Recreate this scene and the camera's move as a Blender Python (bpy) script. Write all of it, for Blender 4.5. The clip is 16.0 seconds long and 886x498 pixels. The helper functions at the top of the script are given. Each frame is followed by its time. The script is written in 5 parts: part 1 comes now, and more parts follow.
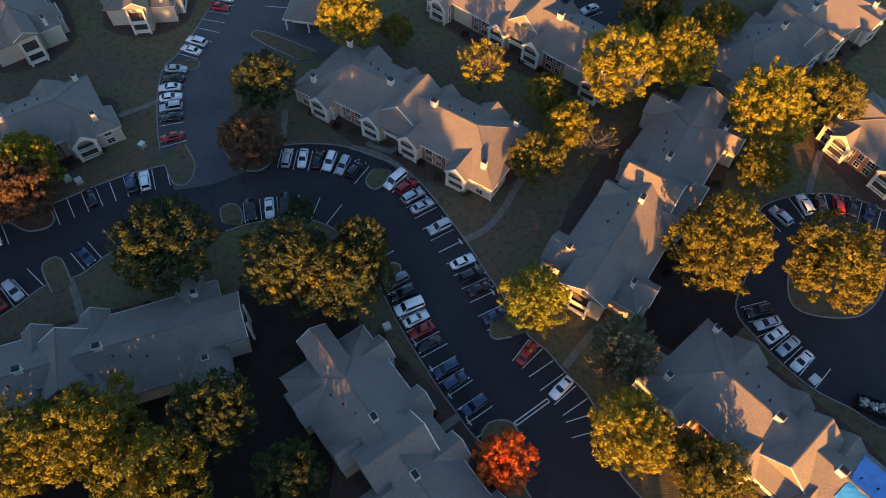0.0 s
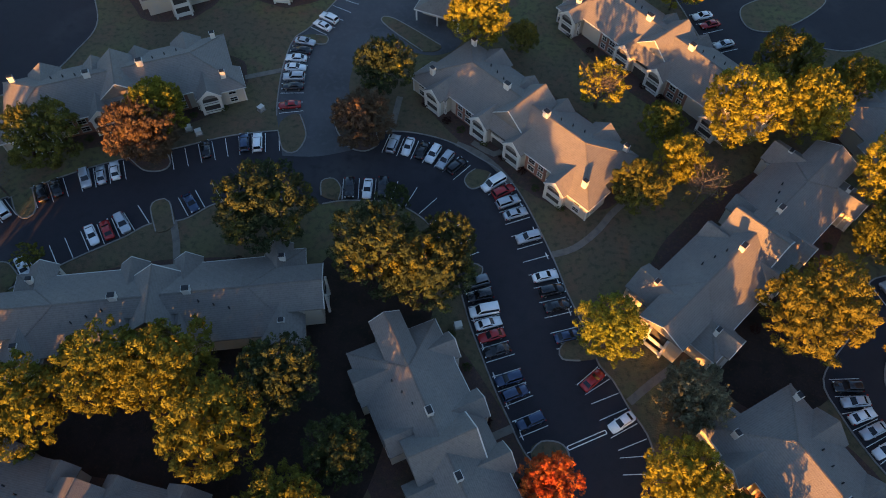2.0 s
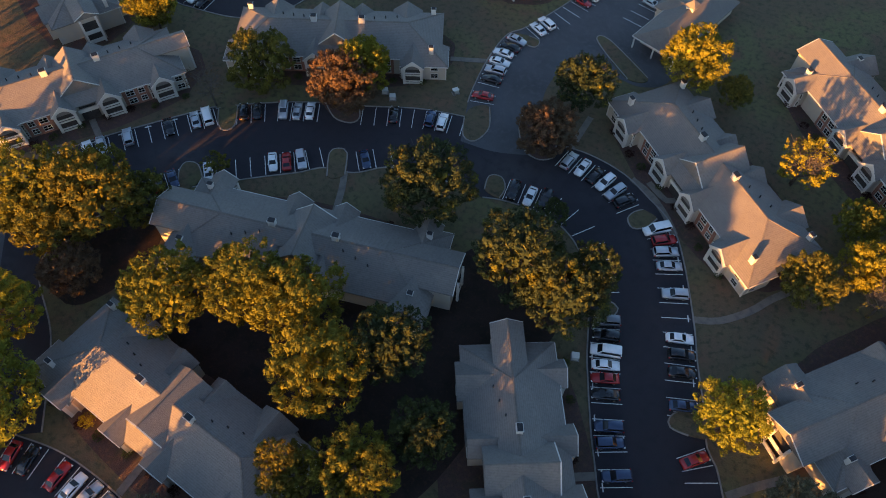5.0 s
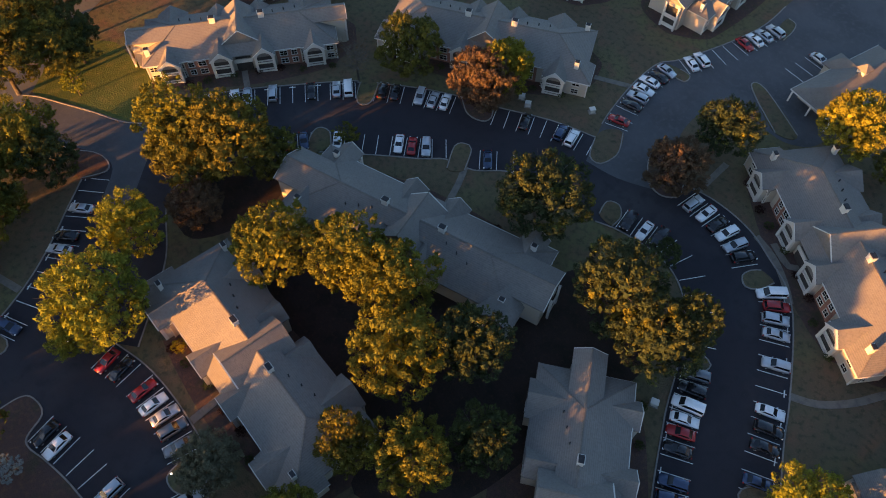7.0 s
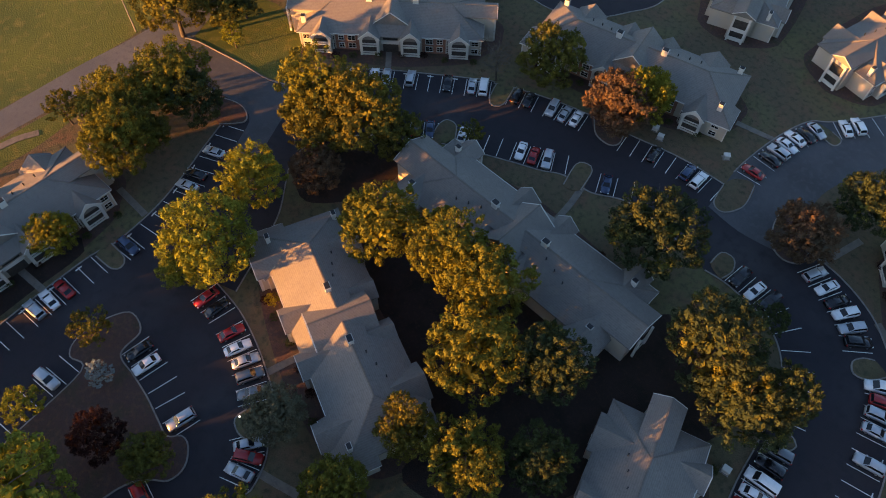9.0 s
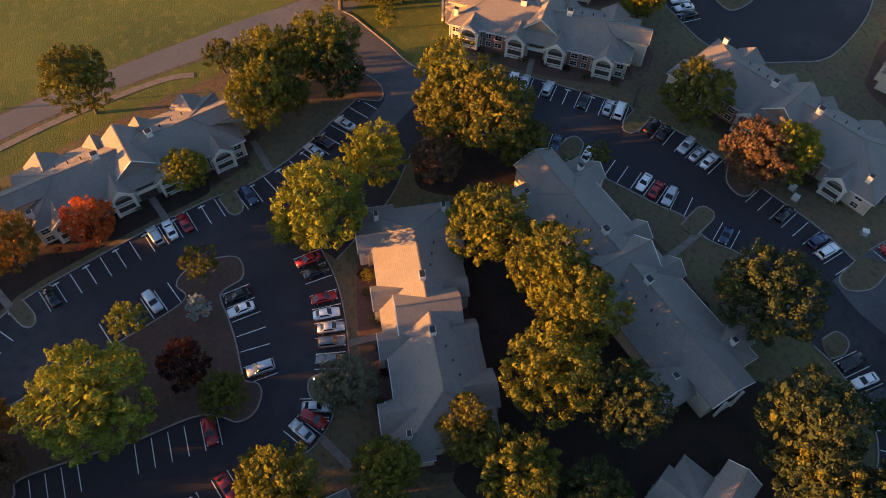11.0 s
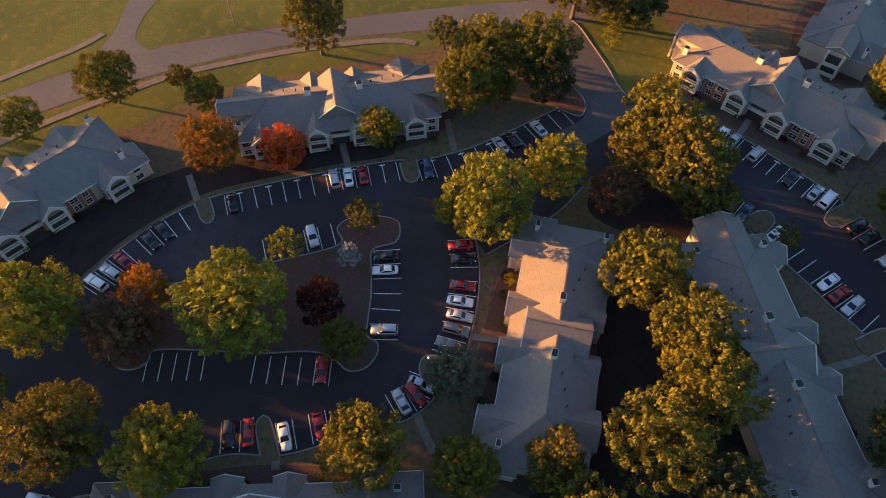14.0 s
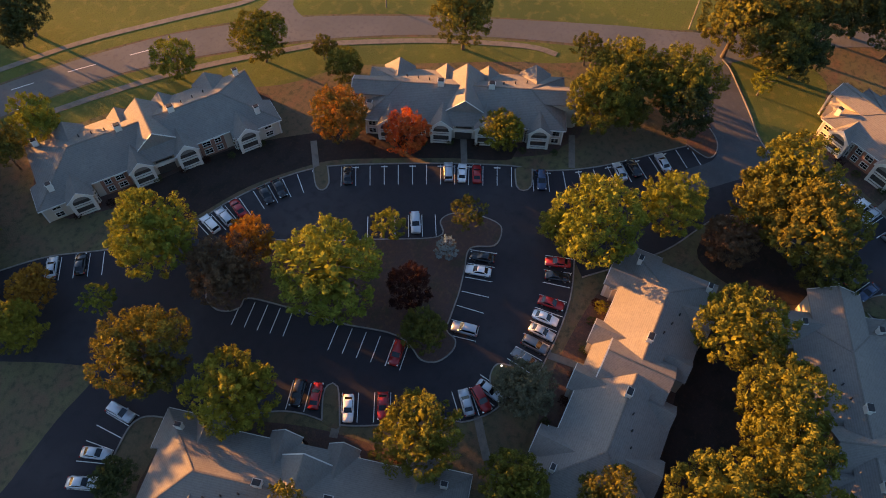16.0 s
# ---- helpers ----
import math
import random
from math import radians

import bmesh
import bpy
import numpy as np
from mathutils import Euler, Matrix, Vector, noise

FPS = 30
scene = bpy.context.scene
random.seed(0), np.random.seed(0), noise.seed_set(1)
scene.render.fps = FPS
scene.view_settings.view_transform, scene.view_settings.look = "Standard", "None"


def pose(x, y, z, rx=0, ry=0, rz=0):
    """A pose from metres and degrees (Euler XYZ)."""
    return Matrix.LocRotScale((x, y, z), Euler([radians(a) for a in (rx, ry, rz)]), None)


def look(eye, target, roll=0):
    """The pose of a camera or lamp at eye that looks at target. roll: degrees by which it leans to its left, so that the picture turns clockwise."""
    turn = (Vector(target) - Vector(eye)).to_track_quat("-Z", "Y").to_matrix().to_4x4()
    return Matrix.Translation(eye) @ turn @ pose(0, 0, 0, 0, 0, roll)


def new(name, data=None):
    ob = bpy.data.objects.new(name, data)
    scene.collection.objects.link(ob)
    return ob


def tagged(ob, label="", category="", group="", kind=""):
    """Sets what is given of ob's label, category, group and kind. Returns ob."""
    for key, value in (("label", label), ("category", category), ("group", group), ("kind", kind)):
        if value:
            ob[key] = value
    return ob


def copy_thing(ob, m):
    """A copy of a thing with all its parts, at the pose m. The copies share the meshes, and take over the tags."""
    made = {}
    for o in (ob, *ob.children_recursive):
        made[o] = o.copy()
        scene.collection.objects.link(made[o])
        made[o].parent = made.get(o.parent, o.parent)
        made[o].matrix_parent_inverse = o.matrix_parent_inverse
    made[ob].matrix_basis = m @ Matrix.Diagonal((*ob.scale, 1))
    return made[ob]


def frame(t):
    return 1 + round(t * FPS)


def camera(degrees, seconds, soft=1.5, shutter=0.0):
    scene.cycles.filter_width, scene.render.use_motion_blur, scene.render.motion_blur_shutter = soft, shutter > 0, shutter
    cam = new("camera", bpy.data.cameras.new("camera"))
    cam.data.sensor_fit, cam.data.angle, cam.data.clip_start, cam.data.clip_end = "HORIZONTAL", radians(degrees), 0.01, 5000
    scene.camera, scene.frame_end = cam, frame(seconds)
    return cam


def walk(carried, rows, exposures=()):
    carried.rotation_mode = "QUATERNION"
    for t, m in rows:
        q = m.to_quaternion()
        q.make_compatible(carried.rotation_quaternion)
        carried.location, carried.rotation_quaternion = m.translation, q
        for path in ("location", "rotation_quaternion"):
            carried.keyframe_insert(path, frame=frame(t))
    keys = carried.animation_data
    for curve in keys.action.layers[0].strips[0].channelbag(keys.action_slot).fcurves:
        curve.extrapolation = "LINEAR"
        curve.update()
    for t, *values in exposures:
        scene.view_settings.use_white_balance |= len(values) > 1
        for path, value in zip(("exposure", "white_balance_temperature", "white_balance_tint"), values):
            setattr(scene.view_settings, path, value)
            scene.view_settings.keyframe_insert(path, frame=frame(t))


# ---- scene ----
# ---- camera ----
cam = camera(64.49, 16.0, soft=1.0)
walk(cam, [
    (0.0, pose(0.00, 0.00, 108.00, 32.32, -0.61, -1.37)),
    (0.5, pose(-0.04, -0.04, 108.00, 32.35, -0.54, 1.23)),
    (1.0, pose(-0.07, -0.09, 108.00, 32.38, -0.52, 4.61)),
    (1.5, pose(-0.11, -0.13, 108.00, 32.43, -0.52, 8.15)),
    (2.0, pose(-0.14, -0.18, 108.00, 32.49, -0.52, 11.35)),
    (2.5, pose(-0.17, -0.22, 108.00, 32.56, -0.50, 13.69)),
    (3.0, pose(-0.21, -0.26, 108.00, 32.59, -0.50, 16.83)),
    (3.5, pose(-0.24, -0.30, 108.01, 32.66, -0.46, 20.82)),
    (4.0, pose(-0.27, -0.33, 108.01, 32.72, -0.54, 24.96)),
    (6.5, pose(-0.40, -0.50, 108.05, 32.88, -0.58, 44.27)),
    (7.0, pose(-0.42, -0.53, 108.06, 32.91, -0.62, 48.06)),
    (7.5, pose(-0.44, -0.55, 108.07, 32.94, -0.65, 51.78)),
    (8.0, pose(-0.45, -0.57, 108.09, 32.98, -0.66, 55.43)),
    (8.5, pose(-0.47, -0.59, 108.10, 33.02, -0.67, 59.21)),
    (9.0, pose(-0.48, -0.61, 108.12, 33.03, -0.65, 62.92)),
    (11.5, pose(-0.51, -0.65, 108.24, 33.16, -0.60, 81.61)),
    (12.0, pose(-0.51, -0.65, 108.27, 33.20, -0.63, 85.43)),
    (12.5, pose(-0.51, -0.65, 108.30, 33.20, -0.64, 89.18)),
    (13.0, pose(-0.50, -0.64, 108.33, 33.22, -0.64, 92.92)),
    (13.5, pose(-0.49, -0.63, 108.37, 33.24, -0.62, 96.65)),
    (14.0, pose(-0.48, -0.61, 108.41, 33.26, -0.60, 100.28)),
    (14.5, pose(-0.46, -0.59, 108.45, 33.31, -0.62, 103.99)),
    (15.0, pose(-0.44, -0.57, 108.50, 33.33, -0.64, 107.68)),
    (15.5, pose(-0.42, -0.54, 108.55, 33.35, -0.65, 111.33)),
    (16.0, pose(-0.39, -0.51, 108.60, 33.35, -0.67, 114.86)),
], exposures=((0.0, 1.88, 7350, 18), (3.0, 1.95, 7550, 19), (9.0, 1.98, 7900, 21), (12.0, 1.99, 8000, 23), (16.0, 1.98, 7650, 21)))

# ---- world and sun ----
SUN_AZ = radians(-95.0)      # direction towards the sun, from +x
SUN_EL = radians(6.0)
world = bpy.data.worlds.new("world")
scene.world = world
world.use_nodes = True
wn = world.node_tree.nodes
sky = wn.new("ShaderNodeTexSky")
sky.sky_type = 'NISHITA'
sky.sun_disc = False
sky.ozone_density = 3.3
sky.sun_elevation = SUN_EL
sky.sun_rotation = radians(90.0) - SUN_AZ
wn["Background"].inputs[1].default_value = 0.15
world.node_tree.links.new(sky.outputs[0], wn["Background"].inputs[0])

sun = new("sun", bpy.data.lights.new("sun", 'SUN'))
sun.data.energy = 6.2
sun.data.angle = radians(0.6)
sun.data.color = (1.0, 0.47, 0.125)
sun_way = Vector((math.cos(SUN_AZ) * math.cos(SUN_EL), math.sin(SUN_AZ) * math.cos(SUN_EL), math.sin(SUN_EL)))
sun.matrix_world = look(sun_way * 400, (0, 0, 0))


# ---- materials ----
def material(name, base, rough=0.8, metal=0.0, spots=(), bump=0.0, bump_scale=5.0, shift=0.0, spec=0.5):
    """spots: (scale, detail, other colour, from, to) layers of noise over the base colour; shift: random value per object."""
    m = bpy.data.materials.new(name)
    m.use_nodes = True
    nt = m.node_tree
    b = nt.nodes["Principled BSDF"]
    b.inputs["Roughness"].default_value = rough
    b.inputs["Metallic"].default_value = metal
    b.inputs["Specular IOR Level"].default_value = spec
    tc = nt.nodes.new("ShaderNodeTexCoord")
    geo = nt.nodes.new("ShaderNodeNewGeometry")
    rgb = nt.nodes.new("ShaderNodeRGB")
    rgb.outputs[0].default_value = (*base, 1)
    colour = rgb.outputs[0]
    for scale, detail, other, lo, hi in spots:
        n = nt.nodes.new("ShaderNodeTexNoise")
        n.inputs["Scale"].default_value = scale
        n.inputs["Detail"].default_value = detail
        nt.links.new(geo.outputs["Position"], n.inputs["Vector"])
        r = nt.nodes.new("ShaderNodeMapRange")
        r.inputs["From Min"].default_value = lo
        r.inputs["From Max"].default_value = hi
        nt.links.new(n.outputs["Fac"], r.inputs["Value"])
        mix = nt.nodes.new("ShaderNodeMix")
        mix.data_type = 'RGBA'
        mix.inputs[7].default_value = (*other, 1)
        nt.links.new(r.outputs[0], mix.inputs[0])
        nt.links.new(colour, mix.inputs[6])
        colour = mix.outputs[2]
    if shift:
        info = nt.nodes.new("ShaderNodeObjectInfo")
        r = nt.nodes.new("ShaderNodeMapRange")
        r.inputs["To Min"].default_value = 1 - shift
        r.inputs["To Max"].default_value = 1 + shift
        nt.links.new(info.outputs["Random"], r.inputs["Value"])
        hsv = nt.nodes.new("ShaderNodeHueSaturation")
        nt.links.new(r.outputs[0], hsv.inputs["Value"])
        nt.links.new(colour, hsv.inputs["Color"])
        colour = hsv.outputs[0]
    nt.links.new(colour, b.inputs["Base Color"])
    if bump:
        n = nt.nodes.new("ShaderNodeTexNoise")
        n.inputs["Scale"].default_value = bump_scale
        n.inputs["Detail"].default_value = 5
        nt.links.new(geo.outputs["Position"], n.inputs["Vector"])
        bp = nt.nodes.new("ShaderNodeBump")
        bp.inputs["Strength"].default_value = bump
        bp.inputs["Distance"].default_value = 0.15
        nt.links.new(n.outputs["Fac"], bp.inputs["Height"])
        nt.links.new(bp.outputs[0], b.inputs["Normal"])
    return m


def shingles(name, base, dark, pale):
    """Asphalt shingles: courses along the slope, tab-sized flecks and broad weathering."""
    m = material(name, base, 0.9, spots=((0.35, 4, pale, 0.45, 0.75), (2.6, 5, dark, 0.45, 0.8), (9.0, 2, pale, 0.5, 0.9)), bump=0.5, bump_scale=7, shift=0.06)
    nt = m.node_tree
    geo = nt.nodes.new("ShaderNodeNewGeometry")
    wave = nt.nodes.new("ShaderNodeTexWave")
    wave.bands_direction = 'Z'
    wave.inputs["Scale"].default_value = 2.2
    wave.inputs["Distortion"].default_value = 1.5
    wave.inputs["Detail Scale"].default_value = 3
    nt.links.new(geo.outputs["Position"], wave.inputs["Vector"])
    b = nt.nodes["Principled BSDF"]
    old = b.inputs["Base Color"].links[0].from_socket
    r = nt.nodes.new("ShaderNodeMapRange")
    r.inputs["To Min"].default_value = 0.90
    r.inputs["To Max"].default_value = 1.05
    nt.links.new(wave.outputs["Fac"], r.inputs["Value"])
    hsv = nt.nodes.new("ShaderNodeHueSaturation")
    nt.links.new(r.outputs[0], hsv.inputs["Value"])
    nt.links.new(old, hsv.inputs["Color"])
    nt.links.new(hsv.outputs[0], b.inputs["Base Color"])
    return m


def foliage(name, base, tip, lo=0.38, hi=0.66):
    """Leaves: each leaf varies, broad patches turn towards the tip colour, some light comes through."""
    m = bpy.data.materials.new(name)
    m.use_nodes = True
    nt = m.node_tree
    nt.nodes.remove(nt.nodes["Principled BSDF"])
    out = nt.nodes["Material Output"]
    geo = nt.nodes.new("ShaderNodeNewGeometry")
    tc = nt.nodes.new("ShaderNodeTexCoord")
    info = nt.nodes.new("ShaderNodeObjectInfo")
    n = nt.nodes.new("ShaderNodeTexNoise")
    n.noise_dimensions = '4D'
    n.inputs["Scale"].default_value = 0.45
    n.inputs["Detail"].default_value = 3
    nt.links.new(tc.outputs["Object"], n.inputs["Vector"])
    w = nt.nodes.new("ShaderNodeMath")
    w.operation = 'MULTIPLY'
    w.inputs[1].default_value = 37.0
    nt.links.new(info.outputs["Random"], w.inputs[0])
    nt.links.new(w.outputs[0], n.inputs["W"])
    r = nt.nodes.new("ShaderNodeMapRange")
    r.inputs["From Min"].default_value = lo
    r.inputs["From Max"].default_value = hi
    nt.links.new(n.outputs["Fac"], r.inputs["Value"])
    mix = nt.nodes.new("ShaderNodeMix")
    mix.data_type = 'RGBA'
    mix.inputs[6].default_value = (*base, 1)
    mix.inputs[7].default_value = (*tip, 1)
    nt.links.new(r.outputs[0], mix.inputs[0])
    v = nt.nodes.new("ShaderNodeMapRange")
    v.inputs["To Min"].default_value = 0.75
    v.inputs["To Max"].default_value = 1.25
    nt.links.new(geo.outputs["Random Per Island"], v.inputs["Value"])
    hsv = nt.nodes.new("ShaderNodeHueSaturation")
    nt.links.new(v.outputs[0], hsv.inputs["Value"])
    nt.links.new(mix.outputs[2], hsv.inputs["Color"])
    d = nt.nodes.new("ShaderNodeBsdfDiffuse")
    t = nt.nodes.new("ShaderNodeBsdfTranslucent")
    nt.links.new(hsv.outputs[0], d.inputs["Color"])
    nt.links.new(hsv.outputs[0], t.inputs["Color"])
    s = nt.nodes.new("ShaderNodeMixShader")
    s.inputs[0].default_value = 0.18
    nt.links.new(d.outputs[0], s.inputs[1])
    nt.links.new(t.outputs[0], s.inputs[2])
    nt.links.new(s.outputs[0], out.inputs["Surface"])
    return m


ASPHALT = material("asphalt", (0.026, 0.0225, 0.027), 0.85, spots=((0.045, 5, (0.056, 0.050, 0.052), 0.50, 0.72), (0.5, 5, (0.019, 0.018, 0.021), 0.5, 0.8), (6.0, 4, (0.034, 0.032, 0.036), 0.5, 0.9)), bump=0.2, bump_scale=12, spec=0.3)
OLD_ASPHALT = material("faded_asphalt", (0.085, 0.083, 0.086), 0.85, spots=((0.07, 5, (0.056, 0.055, 0.058), 0.45, 0.7), (0.9, 5, (0.10, 0.098, 0.098), 0.5, 0.8), (6.0, 4, (0.05, 0.05, 0.052), 0.5, 0.9)), bump=0.2, bump_scale=12, spec=0.3)
STREET = material("worn_street_asphalt", (0.115, 0.112, 0.106), 0.85, spots=((0.08, 4, (0.15, 0.14, 0.13), 0.4, 0.7), (1.0, 5, (0.10, 0.095, 0.095), 0.5, 0.8)), bump=0.2, bump_scale=9, spec=0.2)
PATH = material("leaf_stained_concrete", (0.165, 0.138, 0.112), 0.9, spots=((0.7, 5, (0.10, 0.085, 0.07), 0.45, 0.75), (4, 4, (0.20, 0.17, 0.14), 0.5, 0.9)), bump=0.2, bump_scale=8)
CONCRETE = material("concrete", (0.23, 0.205, 0.18), 0.9, spots=((0.7, 5, (0.14, 0.13, 0.12), 0.45, 0.75), (5, 3, (0.30, 0.28, 0.25), 0.5, 0.9)), bump=0.2, bump_scale=8)
GRASS = material("autumn_grass", (0.116, 0.087, 0.055), 0.95, spots=((0.05, 4, (0.128, 0.122, 0.056), 0.44, 0.64), (0.22, 5, (0.150, 0.090, 0.058), 0.50, 0.68), (0.9, 5, (0.066, 0.062, 0.038), 0.48, 0.7), (4.0, 5, (0.170, 0.118, 0.070), 0.54, 0.78)), bump=0.9, bump_scale=4, spec=0.1)
FIELD = material("field_grass", (0.115, 0.128, 0.030), 0.95, spots=((0.035, 5, (0.074, 0.095, 0.028), 0.42, 0.62), (0.4, 5, (0.180, 0.155, 0.046), 0.52, 0.78), (2.5, 5, (0.086, 0.086, 0.024), 0.5, 0.75)), bump=1.0, bump_scale=3, spec=0.1)
# leaf litter with the shade of the trees mixed into its colour
SHADED_LITTER = material("shade_darkened_litter", (0.044, 0.030, 0.026), 0.95, spots=((0.3, 5, (0.030, 0.024, 0.020), 0.45, 0.65), (1.6, 5, (0.070, 0.040, 0.028), 0.54, 0.75), (6, 4, (0.026, 0.019, 0.017), 0.5, 0.8)), bump=0.9, bump_scale=7, spec=0.1)
MULCH = material("leaf_litter_mulch", (0.092, 0.056, 0.048), 0.95, spots=((0.25, 5, (0.070, 0.060, 0.036), 0.5, 0.7), (1.5, 5, (0.135, 0.074, 0.050), 0.5, 0.72), (6, 4, (0.045, 0.030, 0.027), 0.5, 0.8)), bump=0.9, bump_scale=7, spec=0.1)
PAINT = material("line_paint", (0.78, 0.76, 0.72), 0.7, spots=((2.5, 5, (0.30, 0.29, 0.28), 0.5, 0.8),))
SHINGLE = shingles("grey_shingles", (0.172, 0.152, 0.134), (0.130, 0.115, 0.104), (0.205, 0.180, 0.155))
RIDGE_CAP = shingles("ridge_shingles", (0.15, 0.128, 0.11), (0.11, 0.096, 0.085), (0.19, 0.165, 0.14))
SIDING = material("pale_siding", (0.44, 0.37, 0.29), 0.75, spots=((0.6, 4, (0.40, 0.36, 0.31), 0.45, 0.7),), bump=0.2, bump_scale=3, shift=0.05)
TRIM = material("white_trim", (0.56, 0.53, 0.47), 0.6, spots=((1.5, 4, (0.54, 0.51, 0.46), 0.5, 0.8),))
BRICK = material("red_brick", (0.27, 0.115, 0.075), 0.9, spots=((3.0, 5, (0.20, 0.08, 0.055), 0.45, 0.7), (11.0, 3, (0.33, 0.17, 0.12), 0.5, 0.8)), bump=0.4, bump_scale=9)
# near-black colour standing in for the shade inside porches, arches and halls
SHADE = material("opening_shade", (0.045, 0.038, 0.032), 0.9, spots=((2, 4, (0.025, 0.022, 0.02), 0.45, 0.7),))
DARKMETAL = material("dark_metal", (0.03, 0.03, 0.032), 0.5, 0.6, spots=((3, 3, (0.06, 0.05, 0.045), 0.5, 0.8),))
GALV = material("galvanised_metal", (0.42, 0.41, 0.40), 0.45, 0.8, spots=((4, 4, (0.30, 0.29, 0.28), 0.5, 0.8),))
GLASS = material("window_glass", (0.012, 0.013, 0.016), 0.12, 0.0, spec=0.45)
BARK = material("bark", (0.10, 0.078, 0.058), 0.95, spots=((4, 5, (0.05, 0.04, 0.032), 0.45, 0.7),), bump=0.8, bump_scale=9)
TYRE = material("tyre_rubber", (0.018, 0.018, 0.018), 0.9, spots=((6, 3, (0.03, 0.03, 0.03), 0.5, 0.8),))
RIM = material("alloy_rim", (0.5, 0.5, 0.5), 0.3, 0.9)
HEADLAMP = material("headlamp_lens", (0.7, 0.7, 0.68), 0.1, spec=0.8)
TAILLAMP = material("tail_lamp_lens", (0.35, 0.015, 0.012), 0.2)
PLATE = material("plate_white", (0.6, 0.6, 0.58), 0.5)
TARP = material("blue_tarp", (0.015, 0.24, 0.62), 0.45, spots=((0.8, 4, (0.012, 0.18, 0.50), 0.45, 0.7),), bump=0.5, bump_scale=2)
RUBBISH = material("mixed_rubble", (0.35, 0.32, 0.30), 0.9, spots=((2.0, 5, (0.10, 0.09, 0.08), 0.4, 0.6), (4, 3, (0.55, 0.55, 0.55), 0.55, 0.7)), bump=0.5)


def car_paint(name, colour, rough=0.25, metal=0.0):
    m = material(name, colour, rough, metal, spots=((1.2, 4, tuple(c * 0.82 for c in colour), 0.5, 0.8),))
    m.node_tree.nodes["Principled BSDF"].inputs["Coat Weight"].default_value = 0.3
    return m


CAR = {
    'w': car_paint("white_paint", (0.78, 0.78, 0.77)), 's': car_paint("silver_paint", (0.46, 0.48, 0.50), 0.3, 0.4),
    'g': car_paint("grey_paint", (0.17, 0.18, 0.19), 0.3, 0.4), 'k': car_paint("black_paint", (0.018, 0.018, 0.02), 0.2),
    'b': car_paint("blue_paint", (0.035, 0.06, 0.11), 0.25, 0.3), 'r': car_paint("red_paint", (0.36, 0.02, 0.02)),
}
CAR_WORDS = {'w': "white", 's': "silver", 'g': "dark grey", 'k': "black", 'b': "dark blue", 'r': "red"}
LEAF = {
    'gold': foliage("golden_leaves", (0.096, 0.095, 0.020), (0.167, 0.152, 0.029)),
    'yellow': foliage("yellow_leaves", (0.153, 0.136, 0.022), (0.237, 0.202, 0.030)),
    'lime': foliage("lime_leaves", (0.120, 0.134, 0.024), (0.210, 0.209, 0.034)),
    'olive': foliage("olive_leaves", (0.074, 0.077, 0.024), (0.150, 0.130, 0.026)),
    'green': foliage("dark_green_leaves", (0.043, 0.055, 0.026), (0.079, 0.089, 0.030)),
    'bronze': foliage("bronze_leaves", (0.100, 0.088, 0.021), (0.157, 0.130, 0.027)),
    'mixed': foliage("green_and_gold_leaves", (0.042, 0.055, 0.027), (0.181, 0.157, 0.026), 0.53, 0.72),
    'turning': foliage("half_turned_leaves", (0.126, 0.096, 0.026), (0.336, 0.132, 0.026), 0.42, 0.66),
    'orange': foliage("orange_leaves", (0.252, 0.120, 0.026), (0.372, 0.186, 0.026)),
    'red': foliage("red_orange_leaves", (0.432, 0.072, 0.026), (0.504, 0.144, 0.034)),
    'rust': foliage("rusty_brown_leaves", (0.098, 0.066, 0.042), (0.140, 0.082, 0.046)),
    'maroon': foliage("maroon_leaves", (0.034, 0.016, 0.015), (0.050, 0.024, 0.019)),
    'blue': foliage("blue_green_needles", (0.168, 0.216, 0.216), (0.252, 0.312, 0.312)),
    'grey': foliage("grey_green_leaves", (0.102, 0.102, 0.066), (0.150, 0.138, 0.086)),
}
LEAF_WORDS = {'gold': "golden", 'yellow': "bright yellow", 'lime': "lime green and yellow", 'bronze': "bronze and gold", 'olive': "olive and gold", 'green': "dark green",
              'mixed': "dark green and gold", 'turning': "olive and orange", 'orange': "orange", 'red': "red and orange", 'rust': "rusty brown", 'maroon': "dark maroon",
              'blue': "blue green", 'grey': "grey green"}


# ---- mesh helpers ----
def finish(bm, name, mat, smooth=False):
    me = bpy.data.meshes.new(name)
    bmesh.ops.recalc_face_normals(bm, faces=bm.faces[:])
    bm.to_mesh(me)
    bm.free()
    if mat is not None:
        me.materials.append(mat)
    if smooth:
        me.polygons.foreach_set("use_smooth", [True] * len(me.polygons))
    return me


def part(name, bm, mat, parent, label="", smooth=False):
    ob = new(name, finish(bm, name, mat, smooth))
    ob.parent = parent
    if label:
        ob["label"] = label
    return ob


def box(bm, x0, x1, y0, y1, z0, z1):
    v = [bm.verts.new((x, y, z)) for z in (z0, z1) for x, y in ((x0, y0), (x1, y0), (x1, y1), (x0, y1))]
    for f in ((3, 2, 1, 0), (4, 5, 6, 7), (0, 1, 5, 4), (1, 2, 6, 5), (2, 3, 7, 6), (3, 0, 4, 7)):
        bm.faces.new([v[i] for i in f])
    return v


def boxed(*b):
    bm = bmesh.new()
    box(bm, *b)
    return bm


def loft(bm, rings, caps=True):
    rows = [[bm.verts.new(p) for p in ring] for ring in rings]
    n = len(rows[0])
    for a, b in zip(rows, rows[1:]):
        for i in range(n):
            bm.faces.new((a[i], a[(i + 1) % n], b[(i + 1) % n], b[i]))
    if caps:
        bm.faces.new(rows[0][::-1])
        bm.faces.new(rows[-1])


